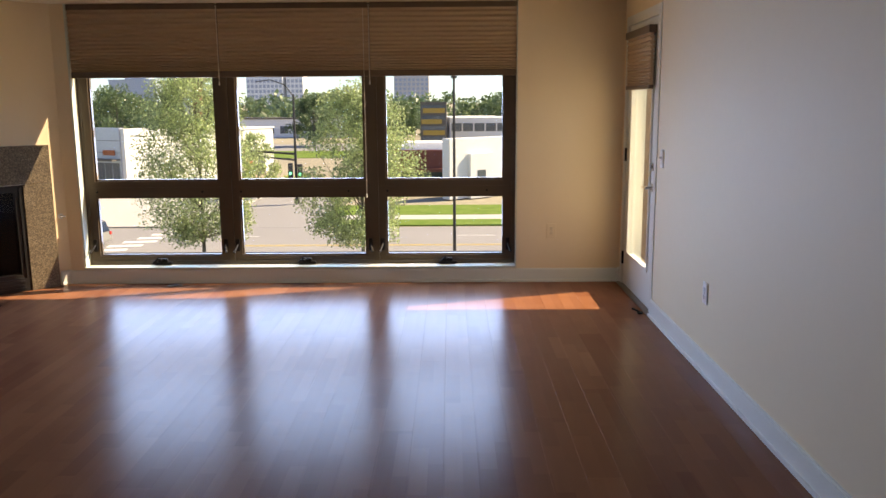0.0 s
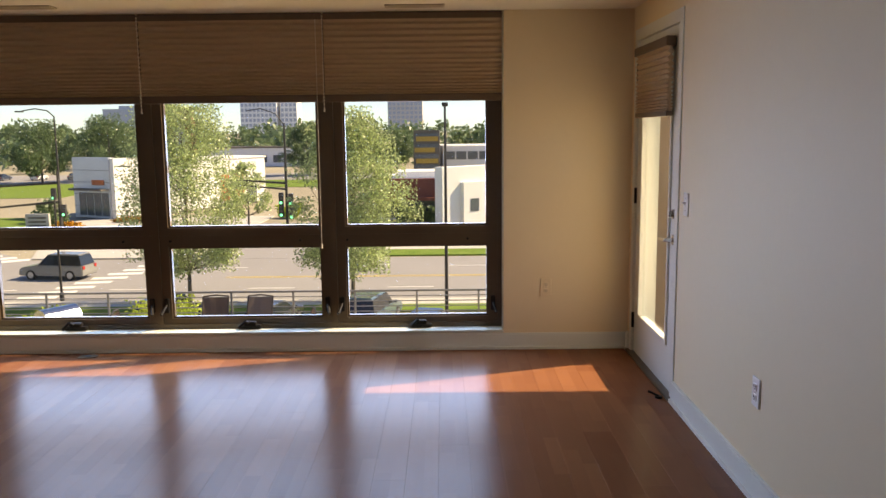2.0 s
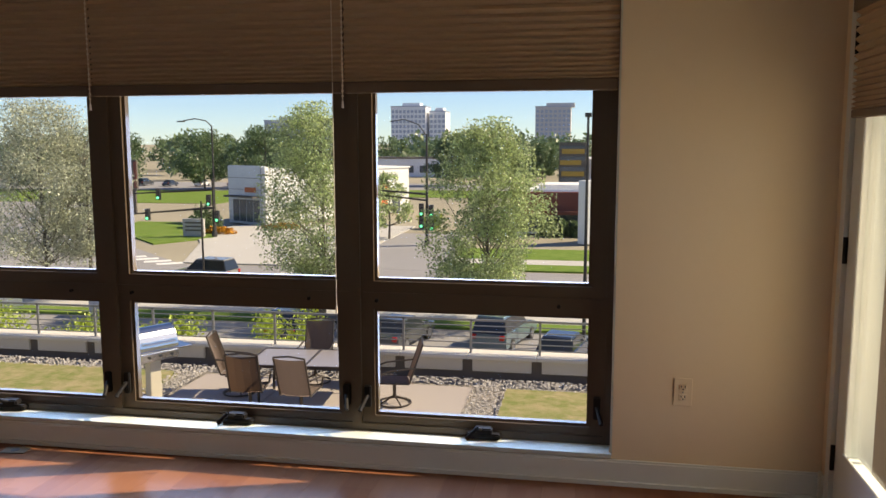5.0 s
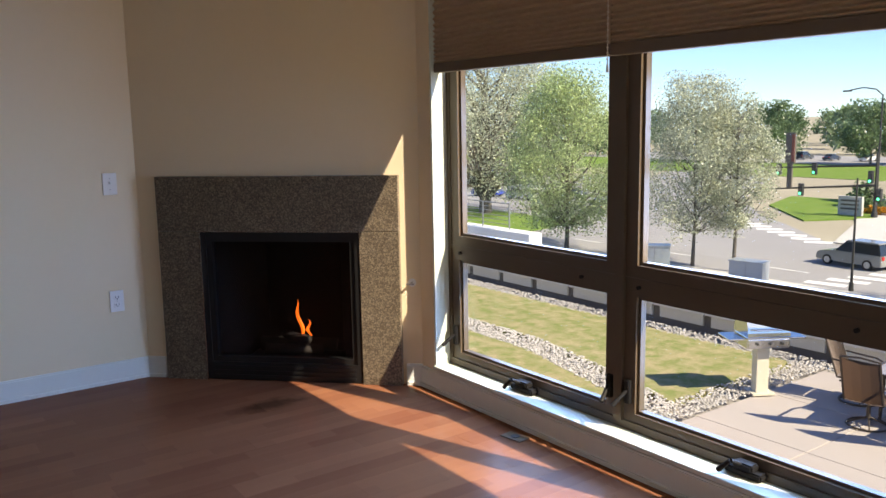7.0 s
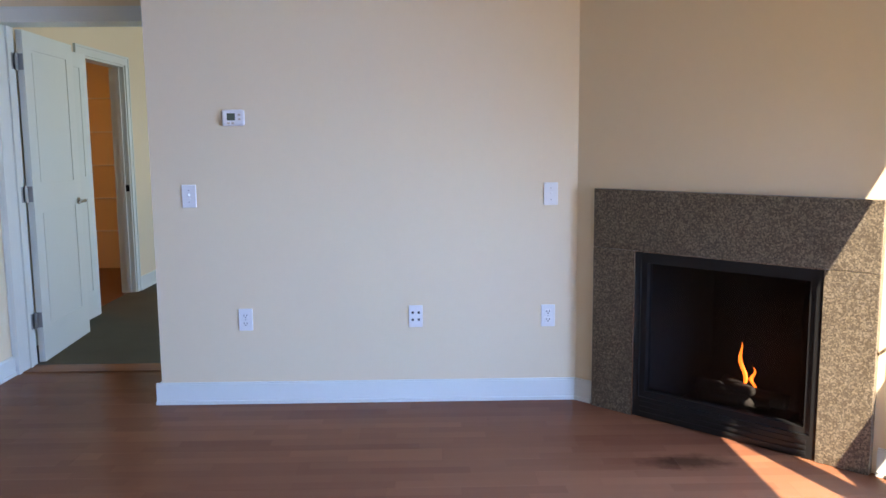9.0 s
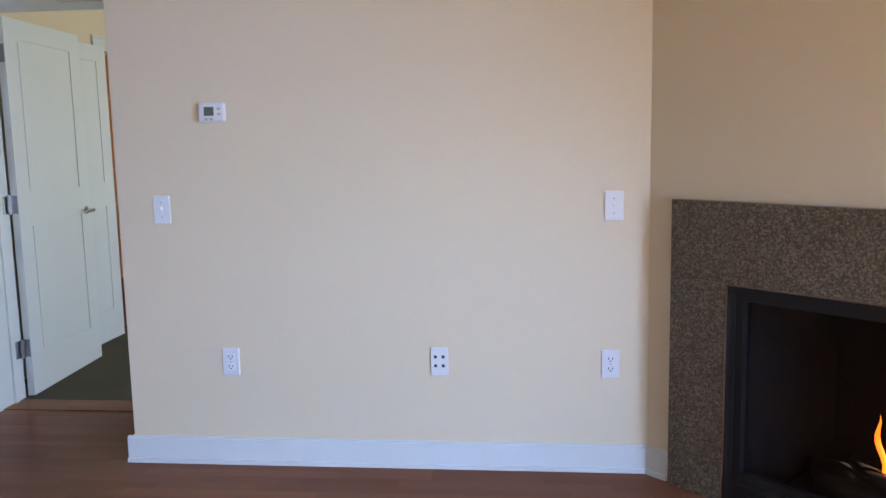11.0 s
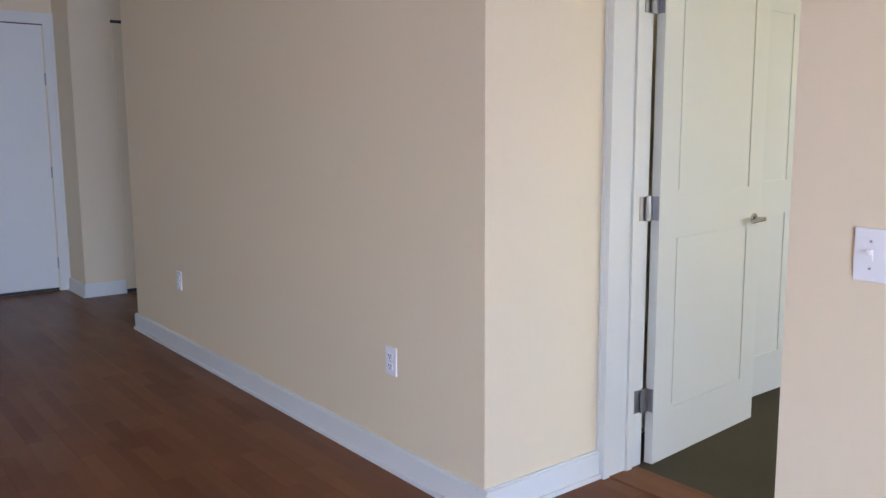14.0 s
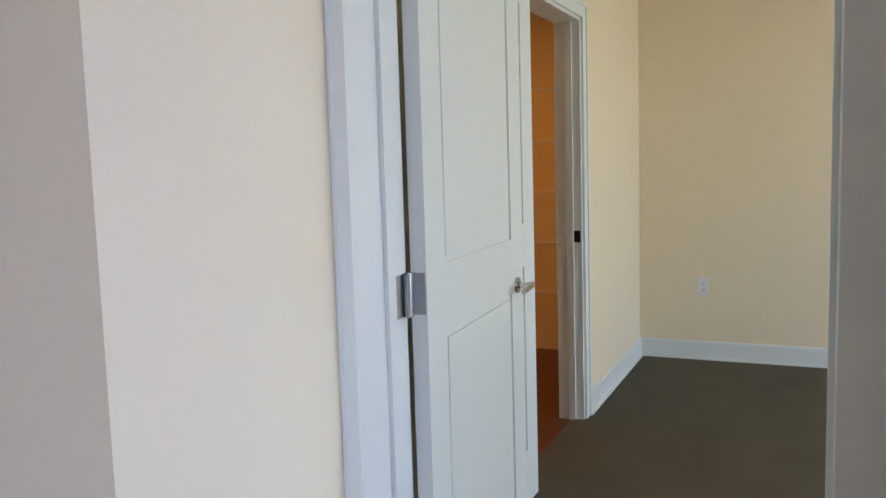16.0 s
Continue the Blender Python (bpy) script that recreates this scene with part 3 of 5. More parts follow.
def light_switch(at, rz, tip=1):
    ob = plate_base("light_switch", "white plastic toggle light switch on the wall", "light switch", at, rz, "light switches")
    part("toggle_seat", box(-0.006, -0.0085, -0.013, 0.006, -0.006, 0.013), M_PLASTIC, ob)
    part("toggle", box(-0.0045, -0.022, -0.003 + tip * 0.004, 0.0045, -0.007, 0.006 + tip * 0.006, bevel=0.0015), M_PLASTIC, ob)
    for z in (-0.03, 0.03):
        part("screw", cyl(bmesh.new(), (0, -0.006, z), (0, -0.0085, z), 0.003, seg=8), M_HINGE, ob)


for at, rz in (((XW, 4.335, 0.452), 90), ((XW, 5.93, 0.455), 90), ((XW, 2.22, 0.462), 90), ((XW, -0.10, 0.47), 90),
               ((XE, 4.94, 0.43), -90), ((0.905, YN, 0.415), 0), ((RX, 3.0, 0.5), 90)):
    outlet(at, rz, M_WALL if rz == 0 else M_PLASTIC)
for at, rz in (((XW, 4.07, 1.105), 90), ((XW, 5.94, 1.10), 90), ((XE, 5.95, 1.075), -90)):
    light_switch(at, rz)
jack = plate_base("data_outlet", "white wall plate with four dark cable jacks", "data outlet", (XW, 5.23, 0.46), 90, "")
for x in (-0.016, 0.016):
    for z in (-0.018, 0.020):
        part("jack", box(x - 0.006, -0.0095, z - 0.006, x + 0.006, -0.006, z + 0.006), M_SLOT, jack, "dark jack")
th = thing("thermostat", "white plastic thermostat with a small grey display", "thermostat", (XW, 4.315, 1.503), rz=90)
part("body", box(-0.058, -0.024, -0.041, 0.058, 0, 0.041, bevel=0.012, seg=3), M_PLASTIC, th)
part("display", box(-0.030, -0.0255, -0.014, 0.012, -0.022, 0.022, bevel=0.002), M_SCREEN, th, "grey display")
for x, z in ((0.033, 0.014), (0.033, -0.008), (-0.022, -0.028), (0.0, -0.028)):
    part("button", box(x - 0.007, -0.0265, z - 0.005, x + 0.007, -0.022, z + 0.005, bevel=0.0015), M_VENT, th)


# ---- the bedroom door ----
bm = bmesh.new()
bx(bm, BX - 0.002, DY0 - 0.02, 0, -4.728, DY0, DZ + 0.02)
bx(bm, BX - 0.002, DY1, 0, -4.728, DY1 + 0.02, DZ + 0.02)
bx(bm, BX - 0.002, DY0, DZ, -4.728, DY1, DZ + 0.02)
bx(bm, -4.875, DY0, 0, -4.842, DY0 + 0.011, DZ)
bx(bm, -4.875, DY1 - 0.011, 0, -4.842, DY1, DZ)
structure("door_frame_1", bm, M_TRIM, "white painted door jamb with stops")


def casing_yz(name, x, y0, y1, z1, w, d, wl=None):
    """Door casing on a wall that faces +x (d > 0) or -x, round y0..y1; two steps."""
    wl = w if wl is None else wl
    bm = bmesh.new()
    for k0, k1, dd in ((0.006, 0.8, d * 0.75), (0.78, 1.0, d)):
        a, b = sorted((x, x + dd))
        bx(bm, a, y0 - wl * k1, 0, b, y0 - wl * k0, z1 + w * k1)
        bx(bm, a, y1 + w * k0, 0, b, y1 + w * k1, z1 + w * k1)
        bx(bm, a, y0 - wl * k0, z1 + w * k0, b, y1 + w * k0, z1 + w * k1)
    return structure(name, bm, M_TRIM, "white stepped door casing")


casing_yz("door_casing_1", -4.73, DY0, DY1, DZ, 0.085, 0.02, wl=0.038)
casing_yz("door_casing_2", BX, DY0, DY1, DZ, 0.085, -0.02)


def panel_leaf(w, h, t):
    """Two-panel door leaf in the xz plane: grooves set the flat panels apart."""
    bm = bmesh.new()
    st, g = 0.125, 0.006
    rails = [(0, 0.215), (0.945, 1.115), (h - 0.11, h)]
    bx(bm, 0, 0, 0, st, t, h)
    bx(bm, w - st, 0, 0, w, t, h)
    for a, b in rails:
        bx(bm, st, 0, a, w - st, t, b)
    for a, b in ((0.215, 0.945), (1.115, h - 0.11)):
        bx(bm, st, g, a, w - st, t - g, b)
        for y0, y1 in ((0.002, g), (t - g, t - 0.002)):
            bx(bm, st + 0.014, y0, a + 0.014, w - st - 0.014, y1, b - 0.014)
    return bm


def lever(bm, x, y, z, side, reach):
    cyl(bm, (x, y, z), (x, y + side * 0.008, z), 0.026, 0.024, seg=20)
    cyl(bm, (x, y + side * 0.008, z), (x, y + side * 0.045, z), 0.010, seg=12)
    cyl(bm, (x - reach * 0.15, y + side * 0.045, z), (x + reach, y + side * 0.048, z - 0.004), 0.011, 0.008, seg=10)


OPEN = 94.0
door = tagged(new("door_1"), "white two-panel interior door standing open into the bedroom", "door", kind="structure")
door.matrix_world = pose(BX - 0.002, DY0 + 0.043, 0.012, 0, 0, 90 + OPEN)
LW = 0.835
bm = panel_leaf(LW, DZ - 0.02, 0.038)
bmesh.ops.translate(bm, verts=bm.verts[:], vec=(0.034, 0, 0))
part("leaf", bm, M_DOOR, door)
bm = bmesh.new()
lever(bm, LW - 0.035, 0.0, 0.965, -1, -0.10)
lever(bm, LW - 0.035, 0.038, 0.965, 1, -0.10)
part("door_handle", bm, M_CHROME, door, "satin nickel lever handle", smooth=False)
part("latch_plate", box(LW + 0.033, 0.008, 0.935, LW + 0.0355, 0.030, 0.995), M_CHROME, door)
for z in (0.27, 1.06, 1.86):
    bm = bmesh.new()
    cyl(bm, (0.012, 0.036, z - 0.048), (0.012, 0.036, z + 0.048), 0.0075, seg=10)
    bx(bm, 0.0315, 0.003, z - 0.048, 0.0338, 0.036, z + 0.048)
    bx(bm, -0.012, 0.030, z - 0.048, 0.0338, 0.034, z + 0.048)
    for q in range(3):
        cyl(bm, (0.012, 0.036, z - 0.0485 + q * 0.0485 - 0.0005), (0.012, 0.036, z - 0.0485 + q * 0.0485 + 0.0015), 0.0082, seg=10)
    part("hinge", bm, M_HINGE, door, "brushed steel hinge")
for z in (0.282, 1.072, 1.872):
    bm = box(BX + 0.002, DY0 + 0.001, z - 0.048, BX + 0.040, DY0 + 0.003, z + 0.048)
    tagged(part("hinge_leaf", bm, M_HINGE), "brushed steel hinge leaf on the jamb", "hinge", "hinge leaves")

# closet door, folded back flat beside its doorway
door = tagged(new("door_5"), "white two-panel closet door folded flat against the wall", "door", kind="structure")
door.matrix_world = pose(-6.43, 2.612, 0.012)
part("leaf", panel_leaf(0.80, DZ - 0.02, 0.036), M_DOOR, door)
bm = bmesh.new()
lever(bm, 0.74, 0.036, 0.965, 1, -0.10)
part("door_handle", bm, M_CHROME, door, "satin nickel lever handle")
for z in (0.27, 1.06, 1.86):
    bm = cyl(bmesh.new(), (-0.008, 0.004, z - 0.048), (-0.008, 0.004, z + 0.048), 0.0075, seg=10)
    bx(bm, -0.0025, -0.004, z - 0.048, -0.0005, 0.03, z + 0.048)
    part("hinge", bm, M_HINGE, door, "brushed steel hinge")

# closet doorway in the bedroom
bm = bmesh.new()
for k0, k1, dd in ((-0.004, 0.8, 0.014), (0.78, 1.0, 0.02)):
    w = 0.075
    bx(bm, CX0 - w * k1, CY, 0, CX0 - w * k0, CY + dd, DZ + w * k1)
    bx(bm, CX1 + w * k0, CY, 0, CX1 + w * k1, CY + dd, DZ + w * k1)
    bx(bm, CX0 - w * k0, CY, DZ + w * k0, CX1 + w * k0, CY + dd, DZ + w * k1)
structure("door_casing_3", bm, M_TRIM, "white stepped closet casing")
bm = bmesh.new()
bx(bm, CX0, CY - 0.132, 0, CX0 + 0.018, CY + 0.002, DZ)
bx(bm, CX1 - 0.018, CY - 0.132, 0, CX1, CY + 0.002, DZ)
bx(bm, CX0, CY - 0.132, DZ - 0.018, CX1, CY + 0.002, DZ - 0.0005)
bx(bm, CX0 + 0.018, CY - 0.075, 0, CX0 + 0.03, CY - 0.04, DZ)
structure("door_frame_2", bm, M_TRIM, "white closet door jamb")
tagged(part("strike_plate", box(CX0 + 0.0182, CY - 0.038, 0.94, CX0 + 0.0205, CY - 0.006, 1.0), M_DARK), "dark bronze strike plate on the closet jamb", "strike plate")
for z in (0.42, 0.78, 1.14, 1.50, 1.86):
    sh = thing("closet_shelf", "white wire closet shelf on the closet wall", "shelf", (RX, 0.55, z), "closet shelves")
    part("wall_rail", box(0, 0, -0.008, 0.012, 1.80, 0.008), M_PLASTIC, sh)
    for x in (0.05, 0.09):
        part("rod", cyl(bmesh.new(), (x, 0.0, 0), (x, 0.25, 0), 0.003, seg=6), M_PLASTIC, sh)
area_lamp("closet_bulb", look((-7.4, 1.5, 2.45), (-7.4, 1.5, 0)), 0.3, 0.3, 1.6, (1.0, 0.48, 0.13))


# ---- the hall's doors ----
def slab_door(name, label, x0, x1, y, h, gap, material, cased=True):
    ob = tagged(new(name), label, "door", kind="structure")
    part("leaf", box(x0, y + 0.002, gap, x1, y + 0.012, h, bevel=0.002), material, ob)
    bm = bmesh.new()
    for k0, k1, d in ((0.0, 0.075, 0.018), (0.06, 0.09, 0.025)):
        bx(bm, x0 - 0.012 - k1, y, 0, x0 - 0.012 - k0, y + d, h + 0.012 + k1)
        bx(bm, x1 + 0.012 + k0, y, 0, x1 + 0.012 + k1, y + d, h + 0.012 + k1)
        bx(bm, x0 - 0.012 - k0, y, h + 0.012 + k0, x1 + 0.012 + k0, y + d, h + 0.012 + k1)
    if cased:
        part("casing", bm, M_TRIM, ob)
    else:
        bm.free()
    bm = bmesh.new()
    bx(bm, x0, y + 0.001, 0.002, x1, y + 0.008, gap - 0.002)
    bx(bm, x0 - 0.01, y + 0.001, h + 0.001, x1 + 0.01, y + 0.008, h + (0.010 if cased else 0.026))
    part("gap", bm, M_SLOT, ob, "dark gap under the door")
    if not cased:
        return
    bm = bmesh.new()
    lever(bm, x1 - 0.07, y + 0.012, 0.96, 1, -0.1)
    part("door_handle", bm, M_CHROME, ob, "satin nickel lever handle")
    for z in (0.25, 1.05, 1.85):
        part("hinge", cyl(bmesh.new(), (x0 - 0.006, y + 0.014, z - 0.05), (x0 - 0.006, y + 0.014, z + 0.05), 0.007, seg=8), M_HINGE, ob)


slab_door("door_2", "white flush entry door, shut, with a dark gap below", -4.055, -3.14, YS, 2.30, 0.03, M_DOOR)
slab_door("door_3", "cream hall closet door, shut", -5.32, -4.492, -2.40, 2.30, 0.035, M_WALL, False)

# ---- the balcony door ----
BD0, BD1, BDH = 6.15, 7.075, 1.99
bm = bmesh.new()
bx(bm, XE - 0.006, 6.085, 0, XE + 0.15, BD0 - 0.004, 2.06)
bx(bm, XE - 0.006, BD1 + 0.004, 0, XE + 0.15, 7.13, 2.06)
bx(bm, XE - 0.006, BD0 - 0.004, BDH + 0.004, XE + 0.15, BD1 + 0.004, 2.06)
structure("door_frame_3", bm, M_TRIM, "white painted metal balcony door frame")
bdoor = tagged(new("door_4"), "white balcony door, shut, with a tall glass light", "door", kind="structure")
bdoor.matrix_world = pose(XE, 0, 0)
G0, G1, GZ0, GZ1 = BD0 + 0.145, BD1 - 0.125, 0.27, 1.86
def ring_yz(bm, y0, z0, y1, z1, w, x0, x1):
    bx(bm, x0, y0, z0, x1, y1, z0 + w)
    bx(bm, x0, y0, z1 - w, x1, y1, z1)
    bx(bm, x0, y0, z0 + w, x1, y0 + w, z1 - w)
    bx(bm, x0, y1 - w, z0 + w, x1, y1, z1 - w)
bm = bmesh.new()
bx(bm, 0.012, BD0, 0.015, 0.057, G0, BDH)
bx(bm, 0.012, G1, 0.015, 0.057, BD1, BDH)
bx(bm, 0.012, G0, 0.015, 0.057, G1, GZ0)
bx(bm, 0.012, G0, GZ1, 0.057, G1, BDH)
part("leaf", bm, M_DOOR, bdoor)
bm = bmesh.new()
ring_yz(bm, G0 - 0.012, GZ0 - 0.012, G1 + 0.012, GZ1 + 0.012, 0.026, 0.002, 0.012)
bmesh.ops.bevel(bm, geom=bm.edges[:], offset=0.003, segments=2, affect="EDGES")
part("glazing_bead", bm, M_DOOR, bdoor)
gp = part("pane", box(0.030, G0, GZ0, 0.036, G1, GZ1), M_GLASS, bdoor)
gp.visible_shadow = False
bm = bmesh.new()
cyl(bm, (0.012, BD0 + 0.055, 0.86), (0.004, BD0 + 0.055, 0.86), 0.03, 0.027, seg=20)
cyl(bm, (0.004, BD0 + 0.055, 0.86), (-0.035, BD0 + 0.055, 0.86), 0.011, seg=12)
cyl(bm, (-0.037, BD0 + 0.05, 0.86), (-0.04, BD0 + 0.17, 0.856), 0.011, 0.008, seg=10)
part("door_handle", bm, M_CHROME, bdoor, "satin nickel lever handle")
bm = bmesh.new()
cyl(bm, (0.012, BD0 + 0.055, 1.0), (0.0, BD0 + 0.055, 1.0), 0.028, 0.025, seg=20)
bx(bm, -0.016, BD0 + 0.06, 0.985, 0.0, BD0 + 0.07, 1.015)
part("deadbolt", bm, M_CHROME, bdoor, "satin nickel thumb turn")
for z in (0.22, 1.03, 1.80):
    part("hinge", cyl(bmesh.new(), (0.004, BD1 + 0.002, z - 0.05), (0.004, BD1 + 0.002, z + 0.05), 0.009, seg=10), M_DARK, bdoor, "dark hinge")
structure("threshold_balcony", box(XE - 0.03, 6.085, 0.0, XE + 0.15, 7.13, 0.014, bevel=0.004), M_BRONZE, "dark metal balcony threshold")
ds = thing("door_stop", "small black floor door stop beside the balcony door", "door stop", (XE - 0.06, 6.15, 0))
part("base", cyl(bmesh.new(), (0, 0, 0), (0, 0, 0.012), 0.02, seg=14), M_DARK, ds)
part("arm", cyl(bmesh.new(), (0, 0, 0.012), (-0.05, 0.03, 0.03), 0.006, 0.008, seg=8), M_DARK, ds)
sh = thing("cellular_shade", "small grey-brown pleated shade on the balcony door", "window shade", (XE - 0.018, 0, 0), rz=-90)
part("headrail", box(-(G1 + 0.03), -0.028, 1.885, -(G0 - 0.05), 0.026, 1.935, bevel=0.004), M_RAIL, sh)
part("fabric", pleats(-(G1 + 0.02), -(G0 - 0.04), 1.545, 1.885, 0.040, 0.034), M_SHADE, sh)
part("bottom_rail", box(-(G1 + 0.02), -0.018, 1.518, -(G0 - 0.04), 0.018, 1.546, bevel=0.004), M_RAIL, sh)

# ---- vents ----
def ceiling_vent(x, y, sx, sy):
    ob = thing("ceiling_vent", "beige slotted air vent in the ceiling", "vent", (x, y, ZC), "ceiling vents")
    part("backing", box(-sx / 2, -sy / 2, -0.003, sx / 2, sy / 2, 0.0), M_SLOT, ob)
    bm = bmesh.new()
    for a in ((-sx / 2, -sy / 2, sx / 2, -sy / 2 + 0.018), (-sx / 2, sy / 2 - 0.018, sx / 2, sy / 2), (-sx / 2, -sy / 2 + 0.018, -sx / 2 + 0.018, sy / 2 - 0.018), (sx / 2 - 0.018, -sy / 2 + 0.018, sx / 2, sy / 2 - 0.018)):
        bx(bm, a[0], a[1], -0.010, a[2], a[3], -0.002)
    part("frame", bm, M_VENT, ob)
    n = max(2, int((sy - 0.036) / 0.02))
    for i in range(n):
        yy = -sy / 2 + 0.018 + (i + 0.5) * (sy - 0.036) / n
        m = Matrix.Translation((0, yy, -0.007)) @ Matrix.Rotation(0.6, 4, "X")
        part("slat", box(-sx / 2 + 0.018, -0.007, -0.001, sx / 2 - 0.018, 0.007, 0.001, m=m), M_VENT, ob)


ceiling_vent(-2.28, 6.86, 0.42, 0.10)
ceiling_vent(0.07, 6.96, 0.36, 0.08)
ceiling_vent(1.18, 6.19, 0.26, 0.20)
fv = thing("floor_outlet", "small beige floor outlet with a dark centre, set in the floor", "floor outlet", (-2.12, 7.09, 0.002), rz=8)
part("plate", box(-0.058, -0.036, 0, 0.058, 0.036, 0.004, bevel=0.001), mat("brown_floor_plate", (0.12, 0.08, 0.045), 0.6, spec=0.2), fv)
part("lid", cyl(bmesh.new(), (0, 0, 0.004), (0, 0, 0.006), 0.02, seg=18), M_SLOT, fv, "dark round lid")

# ---- outside: materials ----
GZ, TZ = -8.5, -3.0                      # street and roof terrace
M_GROUND = mat("dry_lot_ground", (0.33, 0.295, 0.225), 0.95, vary=0.25, scale=0.05, fine=1.2, spec=0.1)
M_LAWN = mat("lawn", (0.12, 0.20, 0.035), 0.95, vary=0.25, scale=0.3, fine=8, bump=0.5, bump_scale=20, spec=0.1)
M_SEDUM = mat("sedum_roof_grass", (0.33, 0.34, 0.13), 0.95, vary=0.4, scale=1.6, fine=22, bump=0.8, bump_scale=30, spec=0.1)
def mottle(m, c0, c1, scale):
    """Two plant colours in uneven patches."""
    n, ln = m.node_tree.nodes, m.node_tree.links
    geo, nz, rp = n.new("ShaderNodeNewGeometry"), n.new("ShaderNodeTexNoise"), n.new("ShaderNodeValToRGB")
    nz.inputs["Scale"].default_value, nz.inputs["Detail"].default_value, nz.inputs["Roughness"].default_value = scale, 8, 0.72
    ln.new(geo.outputs["Position"], nz.inputs["Vector"])
    rp.color_ramp.elements[0].color, rp.color_ramp.elements[0].position = (*c0, 1), 0.38
    rp.color_ramp.elements[1].color, rp.color_ramp.elements[1].position = (*c1, 1), 0.62
    ln.new(nz.outputs["Fac"], rp.inputs[0])
    ln.new(rp.outputs[0], n["Principled BSDF"].inputs["Base Color"])


mottle(M_SEDUM, (0.17, 0.20, 0.065), (0.34, 0.28, 0.16), 3.5)
mottle(M_LAWN, (0.10, 0.18, 0.03), (0.17, 0.24, 0.06), 0.7)
M_ASPHALT = mat("worn_asphalt", (0.27, 0.26, 0.262), 0.9, vary=0.12, scale=0.15, fine=9, bump=0.2, bump_scale=60)
M_PAVE = mat("pale_concrete_pavement", (0.47, 0.45, 0.42), 0.9, vary=0.08, scale=0.4, fine=12, bump=0.1)
M_PATIO = mat("patio_concrete", (0.37, 0.325, 0.30), 0.9, vary=0.07, scale=0.8, fine=18, bump=0.1)
M_PRECAST = mat("precast_parapet", (0.60, 0.55, 0.47), 0.85, vary=0.06, scale=1.5, fine=20)
M_CAP = mat("pale_parapet_cap", (0.62, 0.58, 0.52), 0.8, vary=0.05, scale=2)
M_SOIL = mat("grey_drip_edge", (0.30, 0.27, 0.24), 0.9, vary=0.2)
M_KERB = mat("dark_brown_parapet_base", (0.13, 0.11, 0.095), 0.9, vary=0.12, scale=2)
M_STONE = mat("river_stone", (0.44, 0.41, 0.38), 0.8, vary=0.1, scale=5, rand=0.22, island=True)
M_PAINT = mat("white_road_paint", (0.7, 0.7, 0.68), 0.8, vary=0.12, scale=3)
M_YELLOW = mat("yellow_road_paint", (0.6, 0.42, 0.08), 0.8, vary=0.12, scale=3)
M_WHITEWALL = mat("white_stucco", (0.78, 0.77, 0.74), 0.8, vary=0.03, scale=0.4)
M_METALPANEL = mat("silver_metal_panel", (0.42, 0.45, 0.50), 0.35, metal=0.5, vary=0.1, scale=0.4)
M_RUST = mat("dark_red_fascia", (0.24, 0.065, 0.04), 0.6, vary=0.06, scale=0.6)
M_ORANGE = mat("orange_panel", (0.62, 0.14, 0.04), 0.6, vary=0.05)
M_STORE = mat("dark_storefront_glass", (0.09, 0.11, 0.125), 0.1, vary=0.2, scale=0.7)
M_CHAR = mat("charcoal_cladding", (0.11, 0.095, 0.08), 0.7, vary=0.1, scale=0.5)
M_MUSTARD = mat("mustard_panel", (0.42, 0.26, 0.05), 0.6, vary=0.05)
M_TOWERW = mat("pale_tower_concrete", (0.80, 0.80, 0.82), 0.8, vary=0.05, scale=0.05)
M_TOWERB = mat("tan_tower_brick", (0.58, 0.54, 0.52), 0.85, vary=0.06, scale=0.05)
M_TOWERG = mat("blue_grey_tower_glass", (0.36, 0.42, 0.52), 0.3, vary=0.1, scale=0.05)
M_BARK = mat("grey_bark", (0.13, 0.11, 0.09), 0.95, vary=0.25, scale=5, stretch=(3, 3, 0.5), bump=0.6, bump_scale=20)
M_LEAF = leaves("pale_linden_leaves", (0.39, 0.47, 0.22), 0.55)
M_LEAF2 = leaves("silvery_leaves", (0.46, 0.48, 0.35), 0.45)
M_LEAF3 = leaves("dark_green_leaves", (0.14, 0.21, 0.10), 0.3)
M_LEAF4 = leaves("yellow_green_shrub", (0.40, 0.50, 0.07), 0.3)
M_POLE = mat("dark_bronze_pole", (0.05, 0.045, 0.04), 0.5, metal=0.3)
M_GALV = mat("galvanised_rail", (0.30, 0.30, 0.30), 0.45, metal=0.6)
M_SIGNAL = mat("black_signal_housing", (0.02, 0.02, 0.02), 0.5)
M_GREENLAMP = glow("green_signal_lamp", (0.05, 0.9, 0.45), 1.2)
M_STEEL = mat("stainless_grill_steel", (0.55, 0.56, 0.58), 0.22, metal=1.0, vary=0.04)
M_BEIGE = mat("beige_grill_post", (0.55, 0.50, 0.40), 0.6)
M_SLING = mat("tan_mesh_sling", (0.26, 0.19, 0.15), 0.8, vary=0.06, scale=8, fine=120)
M_CHAIRF = mat("bronze_chair_tube", (0.07, 0.055, 0.045), 0.45, metal=0.4)
M_TABLE = mat("frosted_table_glass", (0.30, 0.27, 0.26), 0.18, vary=0.05)
M_TYRE = mat("black_tyre", (0.02, 0.02, 0.02), 0.85)
M_RIM = mat("alloy_rim", (0.4, 0.4, 0.42), 0.35, metal=0.9)
M_CARGLASS = mat("dark_car_glass", (0.02, 0.025, 0.03), 0.06)
M_TAIL = mat("red_tail_lamp", (0.45, 0.02, 0.015), 0.2)
M_HEAD = mat("clear_head_lamp", (0.7, 0.7, 0.7), 0.15)
M_FLOWER = mat("orange_flowers", (0.55, 0.25, 0.02), 0.8, vary=0.3, scale=1, rand=0.4, island=True)
